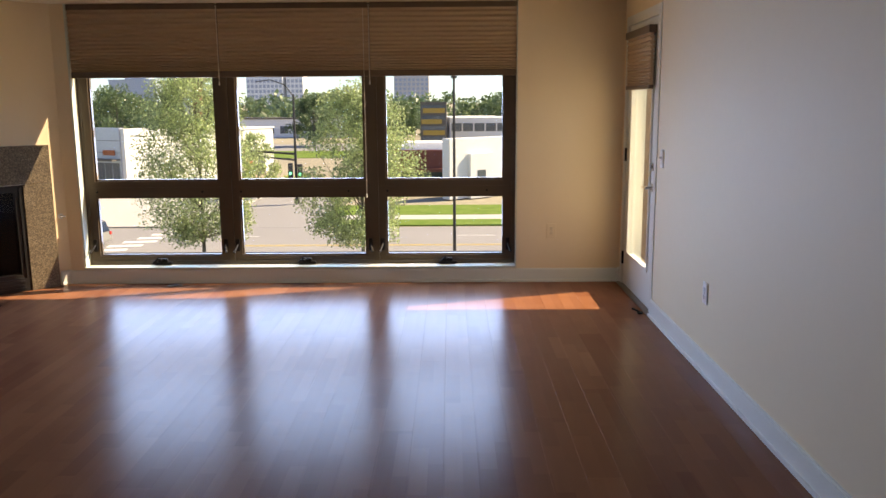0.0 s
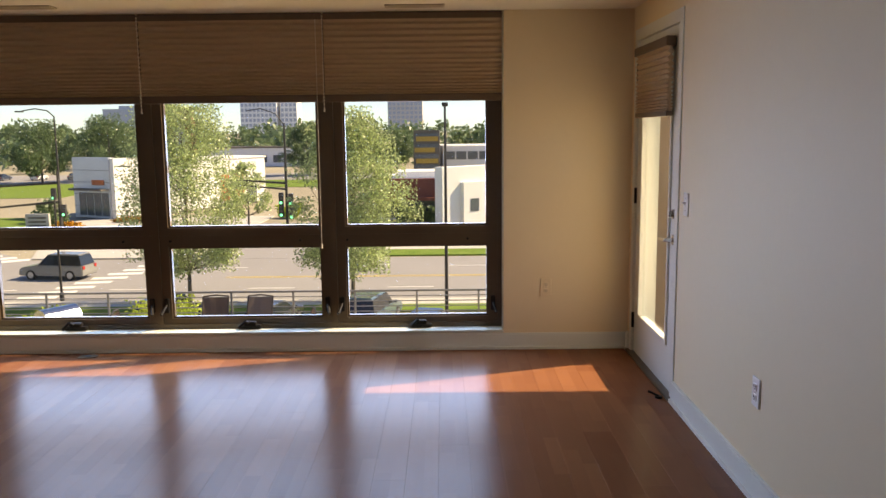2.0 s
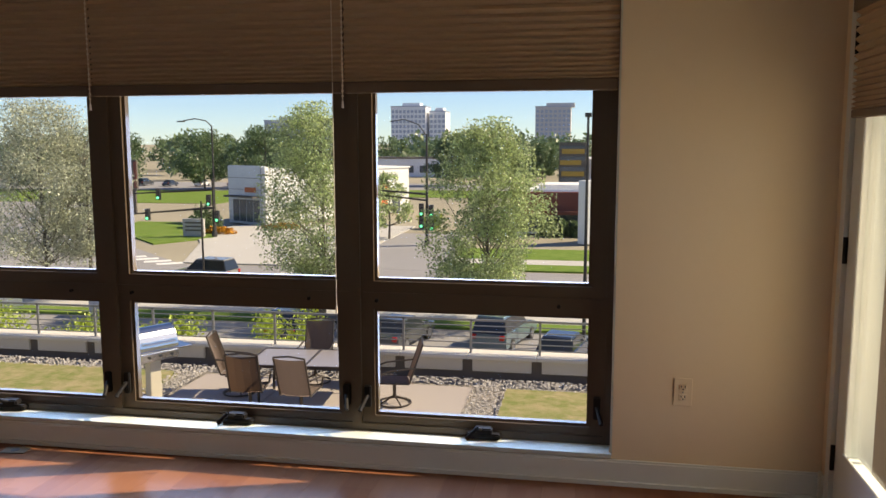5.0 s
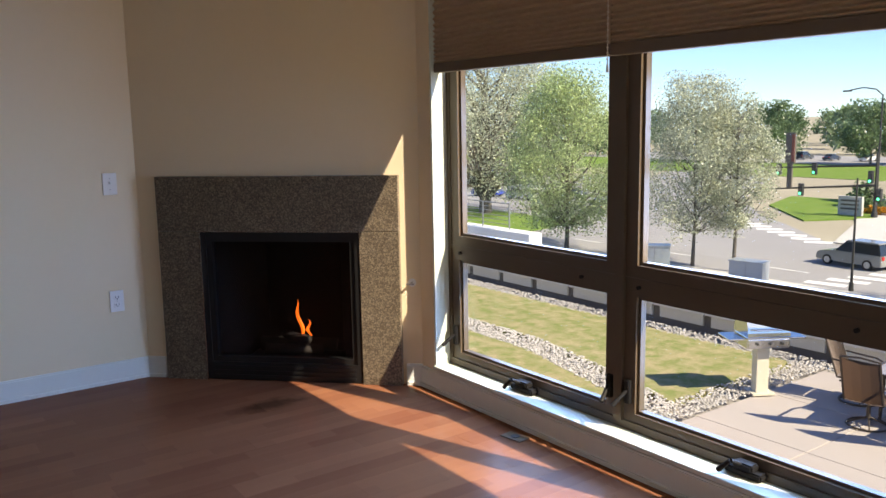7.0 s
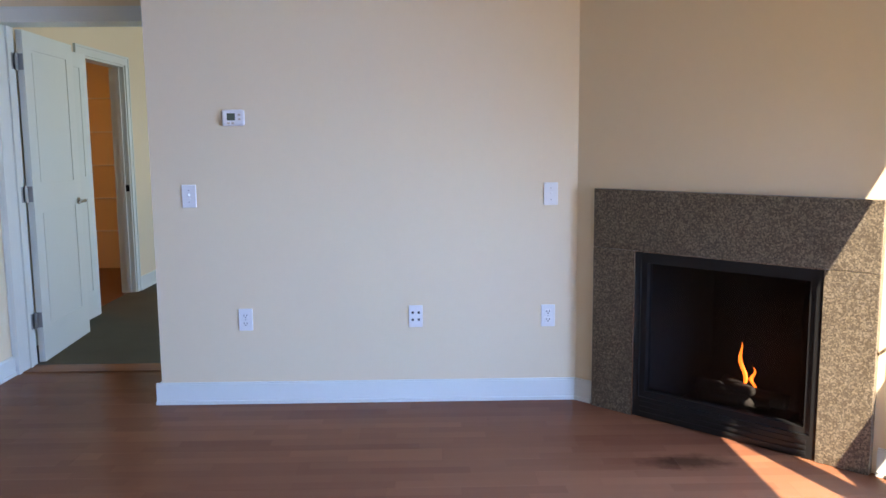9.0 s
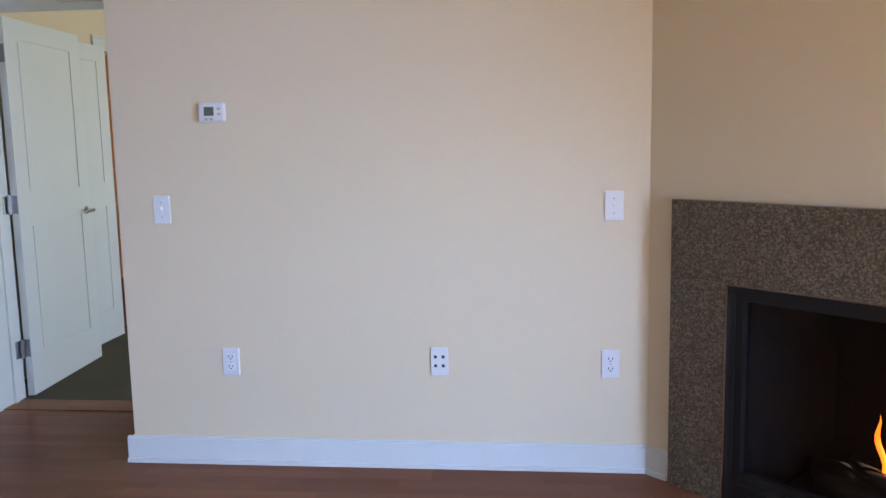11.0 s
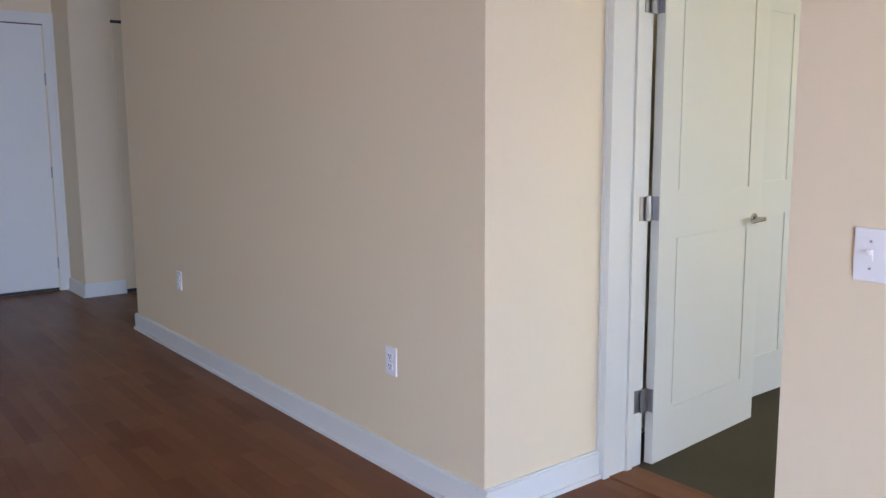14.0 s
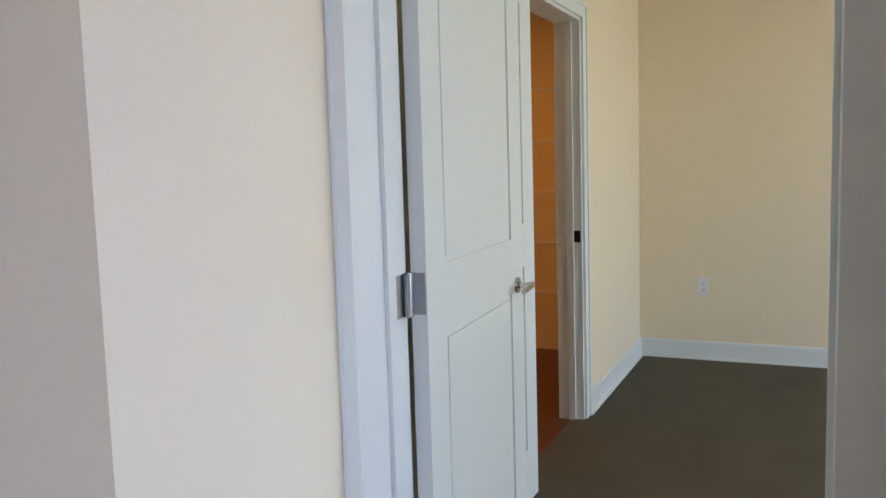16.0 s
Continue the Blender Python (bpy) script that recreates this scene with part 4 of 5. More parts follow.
M_BALWALL = mat("tan_balcony_siding", (0.27, 0.215, 0.19), 0.8, vary=0.04, scale=1)
PAINTS = {k: mat(k + "_car_paint", c, 0.25, vary=0.03, coat=0.6) for k, c in {
    "silver": (0.22, 0.22, 0.21), "navy": (0.03, 0.045, 0.075), "charcoal": (0.05, 0.055, 0.06), "teal_grey": (0.10, 0.15, 0.17),
    "white": (0.7, 0.7, 0.7), "blue": (0.03, 0.06, 0.35), "sage": (0.20, 0.22, 0.18)}.items()}


def sheet(name, pts, z, material, label, th=0.0):
    bm = prism(bmesh.new(), pts, z - 0.25, z)
    return structure(name, bm, material, label)


def rect(x0, y0, x1, y1):
    return [(x0, y0), (x1, y0), (x1, y1), (x0, y1)]


# ---- ground, streets ----
structure("ground", box(-3000, 30, GZ - 0.4, 3000, 3500, GZ - 0.12), M_GROUND, "dry open ground and distant lots")
structure("ground_near", box(-300, -200, GZ - 0.4, 300, 30, GZ - 0.12), M_GROUND, "ground under the building")
sheet("road_1", rect(-260, 50, 260, 66.5), GZ - 0.10, M_ASPHALT, "wide grey asphalt street")
sheet("road_2", [(-33, 66.5), (-66, 66.5), (-110, 150), (-88, 150), (-58, 92), (-48, 80), (-42, 75)], GZ - 0.096, M_ASPHALT, "grey asphalt side street")
sheet("road_3", rect(-20, 66.5, -11, 92), GZ - 0.092, M_ASPHALT, "grey asphalt driveway")
sheet("road_4", rect(-60, 33, 60, 46.4), GZ - 0.10, M_ASPHALT, "parking bay along the building")
sheet("lawn_1", rect(-60, 46.6, 60, 48.2), GZ + 0.02, M_LAWN, "green lawn strip beside the street")
sheet("pavement_1", rect(-260, 48.2, 260, 50), GZ, M_PAVE, "pale concrete pavement with kerb")
sheet("lawn_2", rect(-11, 67.0, 120, 70.2), GZ + 0.01, M_LAWN, "green lawn strip across the street")
sheet("pavement_2", rect(-11, 70.2, 120, 73.0), GZ, M_PAVE, "pale concrete pavement across the street")
sheet("lawn_3", rect(-11, 73.0, 120, 80), GZ + 0.015, M_LAWN, "green lawn before the shops")
sheet("pavement_3", [(-33, 66.9), (-20, 66.9), (-20, 99), (-40, 99), (-44, 90), (-38, 80)], GZ, M_PAVE, "pale concrete corner pavement")
sheet("lawn_4", [(-42, 78), (-38.5, 84), (-42, 92), (-50, 99), (-56, 99), (-52, 88)], GZ + 0.03, M_LAWN, "mown green traffic island with a kerb")
sheet("lawn_5", [(-190, 130), (-60, 130), (-60, 165), (-190, 165)], GZ - 0.05, M_LAWN, "far green verge")
sheet("lawn_6", rect(-40, 150, -8, 172), GZ - 0.05, M_LAWN, "far green verge beside the lots")
sheet("lawn_7", [(-110, 55), (-54, 53), (-56, 62), (-110, 66.4)], GZ + 0.02, M_LAWN, "green lawn before the car park")
sheet("road_5", rect(-190, 66.6, -70, 110), GZ - 0.10, M_ASPHALT, "grey asphalt car park")
sheet("road_6", rect(-160, 166, 60, 200), GZ - 0.10, M_ASPHALT, "far car park")


def stripe(name, x, y, sx, sy, rz, material, label, group):
    ob = tagged(part(name, box(-sx / 2, -sy / 2, 0, sx / 2, sy / 2, 0.006), material), label, "road marking", group)
    ob.matrix_world = pose(x, y, GZ - 0.096, 0, 0, rz)


for i in range(-9, 7):
    stripe("lane_dash", i * 9.0 - 2, 54.0, 3.0, 0.14, 0, M_PAINT, "white dashed lane line on asphalt", "lane dashes")
    if i > -3:
        stripe("lane_dash", i * 9.0 + 2, 62.2, 3.0, 0.14, 0, M_PAINT, "white dashed lane line on asphalt", "lane dashes")
stripe("centre_line", 40, 57.9, 110, 0.13, 0, M_YELLOW, "yellow centre line on asphalt", "centre lines")
stripe("centre_line", 40, 58.25, 110, 0.13, 0, M_YELLOW, "yellow centre line on asphalt", "centre lines")
for i in range(8):
    stripe("crosswalk_bar", -34.0 - i * 1.75, 66.6 + i * 1.05, 1.1, 2.2, -58, M_PAINT, "white crosswalk bar on asphalt", "crosswalk bars")
for i in range(9):
    stripe("crosswalk_bar", -25.0 + i * 0.45, 51.5 + i * 1.7, 2.4, 0.8, 8, M_PAINT, "white crosswalk bar on asphalt", "crosswalk bars")

# ---- roof terrace ----
structure("terrace", box(-24, 7.4, TZ - 0.5, 16, 19.4, TZ - 0.06), M_SOIL, "roof terrace deck")
sheet("sedum_roof_1", [(-23.6, 15.8), (-14, 15.72), (-11, 15.66), (-9, 15.2), (-7.3, 14.75), (-7.3, 18.1), (-23.6, 18.1)], TZ + 0.06, M_SEDUM, "yellow-green planted roof")
sheet("sedum_roof_2", [(-23.6, 7.6), (-7.3, 7.6), (-7.3, 14.1), (-9, 14.6), (-11, 15.04), (-14, 15.05), (-23.6, 15.0)], TZ + 0.06, M_SEDUM, "yellow-green planted roof")
sheet("sedum_roof_3", rect(-0.9, 7.6, 15.8, 18.0), TZ + 0.06, M_SEDUM, "yellow-green planted roof")
structure("building_base", box(-24, 7.4, GZ - 0.4, 16, 19.3, TZ - 0.5), M_PRECAST, "lower storey under the terrace")
structure("building_face", box(-24, -60, GZ - 0.4, 40, 7.39, -0.31), M_PRECAST, "own building's lower storeys")
patio = structure("patio", box(-6.72, 7.6, TZ - 0.25, -1.5, 18.1, TZ - 0.012), M_SOIL, "concrete patio on the roof terrace")
for i in range(3):
    for j in range(6):
        x0, y0 = -6.7 + i * 1.733, 18.1 - (j + 1) * 1.75
        part("paving_slab", box(x0 + 0.006, y0 + 0.006, TZ - 0.012, x0 + 1.727, y0 + 1.744, TZ + 0.03, bevel=0.006, seg=1), M_PATIO, patio)


def stones(name, spots, label):
    rng = np.random.default_rng(5)
    base = bmesh.new()
    bmesh.ops.create_icosphere(base, subdivisions=1, radius=1)
    bv = np.array([v.co[:] for v in base.verts])
    bf = np.array([[v.index for v in f.verts] for f in base.faces])
    base.free()
    V, F = [], []
    for k, (x, y, r) in enumerate(spots):
        s = r * 0.4 * rng.uniform(0.7, 1.2, 3) * (1, 1, 0.6)
        V.append(bv * s + (x, y, TZ + 0.05 + rng.uniform(0, 0.02)))
        F.append(bf + k * len(bv))
    me = bpy.data.meshes.new(name)
    me.from_pydata(np.vstack(V).tolist(), [], np.vstack(F).tolist())
    me.materials.append(M_STONE)
    return tagged(new(name, me), label, "gravel", kind="stuff")


rng = np.random.default_rng(3)
spots = []
for _ in range(3000):
    spots.append((rng.uniform(-7.3, -6.72), rng.uniform(9, 18.2), rng.uniform(0.03, 0.07)))
for _ in range(2600):
    spots.append((rng.uniform(-1.5, -0.9), rng.uniform(9, 18.2), rng.uniform(0.03, 0.07)))
for _ in range(6500):
    spots.append((rng.uniform(-20, 8), rng.uniform(18.0, 18.55), rng.uniform(0.03, 0.07)))
for _ in range(6000):
    px = rng.uniform(-19, -7.1)
    py = 15.38 - 0.95 * max(0.0, (px + 11.5) / 4.2) ** 1.3
    spots.append((px, py + rng.uniform(-0.36, 0.36), rng.uniform(0.03, 0.075)))
spots = [s for s in spots if not (-6.7 < s[0] < -1.5 and s[1] < 18.1)]
stones("gravel_strip", spots, "grey river stone gravel along the terrace planting")

par = tagged(new("parapet"), "low precast terrace parapet with a pale flat cap", "parapet", kind="structure")
x = -24.0
while x < 15.5:
    part("panel", box(x + 0.095, 18.78, TZ + 0.13, x + 1.215, 19.15, TZ + 0.38, bevel=0.012, seg=1), M_PRECAST, par)
    part("cap_stone", box(x + 0.004, 18.70, TZ + 0.38, x + 1.306, 19.22, TZ + 0.45, bevel=0.010, seg=1), M_CAP, par)
    x += 1.31
part("core", box(-24, 18.83, TZ - 0.4, 15.9, 19.1, TZ + 0.37), M_KERB, par, "dark brown base")
part("end_cap", box(-24.3, 7.5, TZ - 0.1, -23.8, 19.2, TZ + 0.45), M_CAP, par)
rail = tagged(new("terrace_railing"), "grey metal railing with thin horizontal bars", "railing", kind="structure")
post = box(-0.020, 18.9, TZ + 0.45, 0.020, 18.94, TZ + 1.10)
pm = mesh_of("post", post, M_GALV)
for i in range(30):
    ob = new("post", pm)
    ob.location.x = -23.95 + i * 1.31
    ob.parent = rail
for i in range(6):
    z = TZ + 0.54 + i * 0.11
    r = 0.020 if i == 5 else 0.009
    part("bar", box(-23.9, 18.92 - r, z - r, 15.5, 18.92 + r, z + r), M_GALV, rail)


# ---- white wall of the next roof ----
structure("neighbour_roof", box(-34, 24.1, GZ - 0.3, -20.9, 24.7, -2.6, bevel=0.02, seg=1), M_WHITEWALL, "white low roof wall beyond the terrace")
nr = tagged(new("roof_railing"), "grey metal railing on the white roof wall", "railing", kind="structure")
for i in range(8):
    part("post", box(-33.2 + i * 1.55, 24.38, -2.6, -33.16 + i * 1.55, 24.42, -1.62), M_GALV, nr)
for i in range(6):
    z, r = -2.42 + i * 0.155, 0.02 if i == 5 else 0.01
    part("bar", box(-33.2, 24.4 - r, z - r, -22.3, 24.4 + r, z + r), M_GALV, nr)

# ---- terrace furniture ----
def tube(bm, pts, r, seg=8):
    for a, b in zip(pts[:-1], pts[1:]):
        cyl(bm, a, b, r, seg=seg)
    return bm


grill = thing("pedestal_grill", "stainless steel gas grill on a beige pedestal post", "grill", (-6.7, 16.2, TZ + 0.05), rz=58)
part("post", box(-0.10, -0.09, 0, 0.10, 0.09, 0.80, bevel=0.01), M_BEIGE, grill)
part("base_plate", box(-0.18, -0.17, 0, 0.18, 0.17, 0.03), M_BEIGE, grill)
part("fire_box", box(-0.34, -0.24, 0.78, 0.34, 0.24, 0.98, bevel=0.02), M_STEEL, grill)
bm = bmesh.new()
prof = [(-0.26, 0.98)] + [(-0.26 * math.cos(a), 0.98 + 0.36 * math.sin(a)) for a in np.linspace(0.15, math.pi - 0.15, 12)] + [(0.26, 0.98)]
lo = [bm.verts.new((-0.34, y, z)) for y, z in prof]
hi = [bm.verts.new((0.34, y, z)) for y, z in prof]
bm.faces.new(lo)
bm.faces.new(hi[::-1])
for i in range(len(prof)):
    j = (i + 1) % len(prof)
    bm.faces.new((lo[i], hi[i], hi[j], lo[j]))
bmesh.ops.recalc_face_normals(bm, faces=bm.faces[:])
part("hood", bm, M_STEEL, grill, "shiny domed hood")
part("hood_handle", tube(bmesh.new(), [(-0.25, -0.27, 1.10), (-0.25, -0.33, 1.10), (0.25, -0.33, 1.10), (0.25, -0.27, 1.10)], 0.012), M_STEEL, grill)
part("side_shelf", box(-0.62, -0.22, 0.92, -0.36, 0.22, 0.95, bevel=0.008), M_STEEL, grill)
part("side_shelf", box(0.36, -0.22, 0.92, 0.62, 0.22, 0.95, bevel=0.008), M_STEEL, grill)
part("control_panel", box(-0.33, -0.28, 0.82, 0.33, -0.24, 0.93, bevel=0.006), M_STEEL, grill)
for kx in (-0.2, 0.0, 0.2):
    part("knob", cyl(bmesh.new(), (kx, -0.28, 0.875), (kx, -0.305, 0.875), 0.022, seg=10), M_SIGNAL, grill)

table = thing("patio_table", "rectangular patio table with a frosted glass top", "table", (-4.15, 17.0, TZ + 0.03), rz=4)
part("tabletop", box(-1.0, -0.55, 0.70, 1.0, 0.55, 0.715, bevel=0.004), M_TABLE, table, "frosted glass top")
bm = bmesh.new()
for a in ((-1.03, -0.58, 1.03, -0.545), (-1.03, 0.545, 1.03, 0.58), (-1.03, -0.545, -0.995, 0.545), (0.995, -0.545, 1.03, 0.545)):
    bx(bm, a[0], a[1], 0.685, a[2], a[3], 0.722)
bx(bm, -0.02, -0.545, 0.69, 0.02, 0.545, 0.722)
part("rim", bm, M_CHAIRF, table)
for x in (-0.85, 0.85):
    for y in (-0.42, 0.42):
        part("leg", cyl(bmesh.new(), (x, y, 0), (x * 0.97, y * 0.97, 0.69), 0.025, 0.022), M_CHAIRF, table)


def patio_chair():
    ob = thing("patio_chair", "bronze tube swivel patio chair with tan mesh sling", "chair", (0, 0, -60), "patio chairs")
    def sling(p0, p1, w, bulge):
        bm = bmesh.new()
        rows = []
        for i in range(7):
            u = i / 6
            c = Vector(p0).lerp(Vector(p1), u)
            rows.append([bm.verts.new((xx * w, c.y + bulge * (1 - xx * xx) * 1.0, c.z - bulge * (1 - xx * xx) * 0.4)) for xx in (-1, -0.5, 0, 0.5, 1)])
        for a, b in zip(rows[:-1], rows[1:]):
            for k in range(4):
                bm.faces.new((a[k], a[k + 1], b[k + 1], b[k]))
        r = bmesh.ops.solidify(bm, geom=bm.faces[:], thickness=0.012)
        return bm
    part("seat", sling((0, -0.26, 0.43), (0, 0.24, 0.40), 0.25, 0.02), M_SLING, ob, "tan mesh")
    part("backrest", sling((0, 0.24, 0.42), (0, 0.46, 1.05), 0.25, 0.03), M_SLING, ob, "tan mesh")
    for s in (-1, 1):
        part("side_rail", tube(bmesh.new(), [(s * 0.26, -0.28, 0.43), (s * 0.26, 0.24, 0.40), (s * 0.26, 0.47, 1.07)], 0.015), M_CHAIRF, ob)
        part("armrest", tube(bmesh.new(), [(s * 0.29, 0.33, 0.68), (s * 0.31, -0.12, 0.64), (s * 0.29, -0.24, 0.60), (s * 0.26, -0.24, 0.43)], 0.016), M_CHAIRF, ob)
    part("top_bar", tube(bmesh.new(), [(-0.26, 0.47, 1.07), (0, 0.48, 1.10), (0.26, 0.47, 1.07)], 0.015), M_CHAIRF, ob)
    part("column", cyl(bmesh.new(), (0, 0, 0.12), (0, 0, 0.40), 0.03), M_CHAIRF, ob)
    ringpts = [(0.28 * math.cos(k * math.pi / 8), 0.28 * math.sin(k * math.pi / 8), 0.02) for k in range(17)]
    bm = tube(bmesh.new(), ringpts, 0.016, 6)
    for k in range(4):
        a = k * math.pi / 2 + 0.4
        cyl(bm, (0, 0, 0.14), (0.28 * math.cos(a), 0.28 * math.sin(a), 0.02), 0.013, seg=6)
    part("swivel_base", bm, M_CHAIRF, ob)
    return ob


SEATS = [(-4.95, 16.15, 188), (-4.05, 16.10, 178), (-5.55, 17.05, 98), (-4.45, 17.95, 5), (-3.6, 17.95, -4), (-2.70, 16.95, -75)]
chair = patio_chair()
chair.matrix_world = pose(SEATS[0][0], SEATS[0][1], TZ + 0.03, 0, 0, SEATS[0][2])
for x, y, rz in SEATS[1:]:
    copy_thing(chair, pose(x, y, TZ + 0.03, 0, 0, rz))


# ---- trees ----
def leaf_mesh(name, centres, per, spread, size, rng, material, flat=0.0):
    c = np.repeat(np.asarray(centres), per, axis=0)
    n = len(c)
    p = c + np.clip(rng.normal(0, 1, (n, 3)), -1.5, 1.5) * spread
    a = rng.normal(0, 1, (n, 3))
    a /= np.linalg.norm(a, axis=1, keepdims=True)
    b = np.cross(a, rng.normal(0, 1, (n, 3)))
    b /= np.linalg.norm(b, axis=1, keepdims=True)
    s = size * rng.uniform(0.6, 1.3, (n, 1))
    v = np.empty((n, 4, 3))
    v[:, 0], v[:, 2] = p - a * s, p + a * s
    v[:, 1], v[:, 3] = p + b * s * 0.55, p - b * s * 0.55
    me = bpy.data.meshes.new(name)
    f = np.arange(n * 4).reshape(n, 4)
    me.from_pydata(v.reshape(-1, 3).tolist(), [], f.tolist())
    me.materials.append(material)
    return me


def tree(x, y, z, h, r, clear, seed, material, label, clusters=70, per=75, leaf=0.16, lean=0.0, shape=1.0, trunk_r=0.14, many=False):
    rng = np.random.default_rng(seed)
    ob = thing("tree", label, "tree", (x, y, z))
    pts = []
    while len(pts) < clusters:
        u = rng.uniform(0, 1)
        prof = math.sin(math.pi * min(0.98, 0.12 + 0.80 * u ** (0.75 * shape))) ** 0.75
        rad = r * prof * rng.uniform(0.25, 1.0) ** 0.6 * rng.uniform(0.8, 1.12)
        a = rng.uniform(0, 2 * math.pi)
        pts.append((rad * math.cos(a) + lean * u, rad * math.sin(a), clear + (h - clear) * u))
    pts = np.array(pts)
    bm = bmesh.new()
    top = Vector((lean * 0.8, 0, h * 0.92))
    base = Vector((0, 0, 0))
    knots = [base, Vector((0.05, 0.02, clear * 0.9)), Vector((0.1 + lean * 0.4, -0.05, (clear + h) * 0.5)), top]
    for i in range(3):
        cyl(bm, knots[i], knots[i + 1], trunk_r * (1 - 0.3 * i), trunk_r * (0.7 - 0.3 * i) if i < 2 else 0.015, seg=9)
    if trunk_r > 0.5:
        # old tree: the trunk forks low into heavy limbs
        for dx, dy, dz in ((-2.6, -0.8, 3.4), (-0.6, 0.9, 4.2), (1.6, -0.4, 4.0), (3.0, 0.6, 2.9)):
            a, b = Vector((dx * 0.08, dy * 0.08, 1.7)), Vector((dx, dy, 1.7 + dz))
            m = a.lerp(b, 0.5) + Vector((dx * 0.06, 0, -0.25))
            cyl(bm, a, m, trunk_r * 0.55, trunk_r * 0.40, seg=8)
            cyl(bm, m, b, trunk_r * 0.40, trunk_r * 0.18, seg=8)
    for p in pts[::2 if many else 3]:
        p = Vector(p)
        z0 = max(clear * 0.8, p.z - (math.hypot(p.x, p.y) * 1.1 + 0.4))
        k = min(1, z0 / h)
        start = knots[1].lerp(top, max(0, (z0 - clear * 0.9) / (top.z - clear * 0.9)))
        mid = start.lerp(p, 0.55) + Vector((0, 0, -0.12 * (p - start).length))
        cyl(bm, start, mid, trunk_r * 0.28, trunk_r * 0.16, seg=5)
        cyl(bm, mid, p, trunk_r * 0.16, 0.008, seg=5)
    part("trunk", bm, M_BARK, ob)
    cr = new("crown", leaf_mesh("crown", pts, per, np.array((0.13, 0.13, 0.12)) * r, leaf, rng, material))
    cr.parent = ob
    return ob


tree(-14.7, 48.9, GZ, 11.6, 3.7, 2.2, 11, M_LEAF, "young street tree with pale green leaves and open crown", 125, 300, 0.078, many=True)
tree(-5.1, 48.3, GZ, 10.8, 3.3, 2.2, 12, M_LEAF, "young street tree with pale green leaves and open crown", 120, 300, 0.078, many=True)
tree(-33.6, 50.2, GZ, 12.2, 4.1, 2.4, 13, M_LEAF2, "street tree with sparse silvery leaves and visible twigs", 140, 260, 0.072, many=True)
tree(-31.0, 51.0, GZ, 11.0, 2.6, 3.0, 17, M_LEAF2, "street tree with sparse silvery leaves and visible twigs", 90, 260, 0.072, many=True)
tree(-44.9, 49.6, GZ, 13.2, 4.9, 2.0, 14, M_LEAF, "full street tree with pale green leaves", 180, 300, 0.085, trunk_r=0.2, many=True)
tree(-68.5, 60.6, GZ, 17.5, 10.0, 3.4, 15, M_LEAF2, "big old tree with forked trunk and grey-green leaves", 230, 230, 0.12, trunk_r=0.75, many=True)
tree(-20.0, 86.0, GZ, 6.5, 2.3, 1.5, 16, M_LEAF, "small street tree with green leaves", 45, 60, 0.16)
for i, (x, y, h, r) in enumerate(((-70, 175, 13, 7), (-58, 185, 13.5, 7), (-82, 170, 12, 6), (-52, 162, 12.5, 6.5), (-31, 190, 11, 5.5), (14, 210, 11, 6), (24, 205, 10, 6),
                                  (-100, 165, 12, 7), (-115, 160, 11, 7), (-12, 215, 9.5, 5), (-130, 120, 12, 7), (-160, 110, 13, 8))):
    tree(x, y, GZ, h, r, 2.2, 40 + i, M_LEAF3, "dark green broadleaf tree beyond the lots", 60, 130, 0.27, trunk_r=0.25)
for i, (x, y, h, r) in enumerate(((-16.5, 29, 3.7, 2.4), (-13.0, 28, 3.9, 2.2), (-9.6, 29.5, 3.9, 2.3), (-21.5, 30, 3.6, 2.4), (-25.5, 31, 3.5, 2.4))):
    tree(x, y, GZ, h, r, 0.9, 70 + i, M_LEAF4, "small yellow-green locust tree below the terrace", 40, 170, 0.07, trunk_r=0.07)
# far woods along the horizon
rng = np.random.default_rng(8)
cent = []
for _ in range(330):
    d, a = rng.uniform(230, 560), rng.uniform(-0.95, 0.62)
    cx, cy, hh = d * math.sin(a), d * math.cos(a), rng.uniform(6.5, 11.5)
    for _ in range(11):
        u = rng.uniform(0, 1)
        rr = hh * 0.62 * math.sin(math.pi * (0.2 + 0.75 * u))
        t = rng.uniform(0, 6.28)
        cent.append((cx + rr * math.cos(t), cy + rr * math.sin(t), GZ + 0.8 + hh * u))
tagged(new("far_woods", leaf_mesh("far_woods", cent, 26, 1.5, 0.95, rng, M_LEAF3)), "distant dark green woods along the horizon", "woods", kind="stuff")


def shrub(x, y, sx, sy, sz, seed, material, label, leaf=0.14, count=26):
    rng = np.random.default_rng(seed)
    c = rng.normal(0, 1, (count, 3))
    c = c / np.linalg.norm(c, axis=1, keepdims=True) * rng.uniform(0.4, 1, (count, 1)) * (sx, sy, sz)
    c[:, 2] = np.abs(c[:, 2])
    ob = tagged(new("shrub", leaf_mesh("shrub", c, 45, np.array((sx, sy, sz)) * 0.16, leaf, rng, material)), label, "shrub", "shrubs")
    ob.location = (x, y, GZ + 0.1)


for i in range(6):
    shrub(-4.6 + i * 1.15, 91.2, 0.75, 0.6, 1.5, 90 + i, M_LEAF3, "dark green clipped shrub before the shop")
shrub(-39.3, 87.5, 2.2, 0.8, 0.7, 97, M_FLOWER, "bed of orange flowers on the island", 0.14)
shrub(-35.0, 93.5, 2.6, 0.8, 0.6, 98, M_FLOWER, "bed of orange flowers by the shop", 0.14)
shrub(-44.0, 93.0, 2.0, 1.4, 2.3, 99, M_LEAF3, "dark green rounded shrub on the island", 0.2, 40)
shrub(-17.8, 97, 1.6, 1.2, 1.6, 100, M_LEAF4, "yellow-green shrub beside the white shop", 0.18)


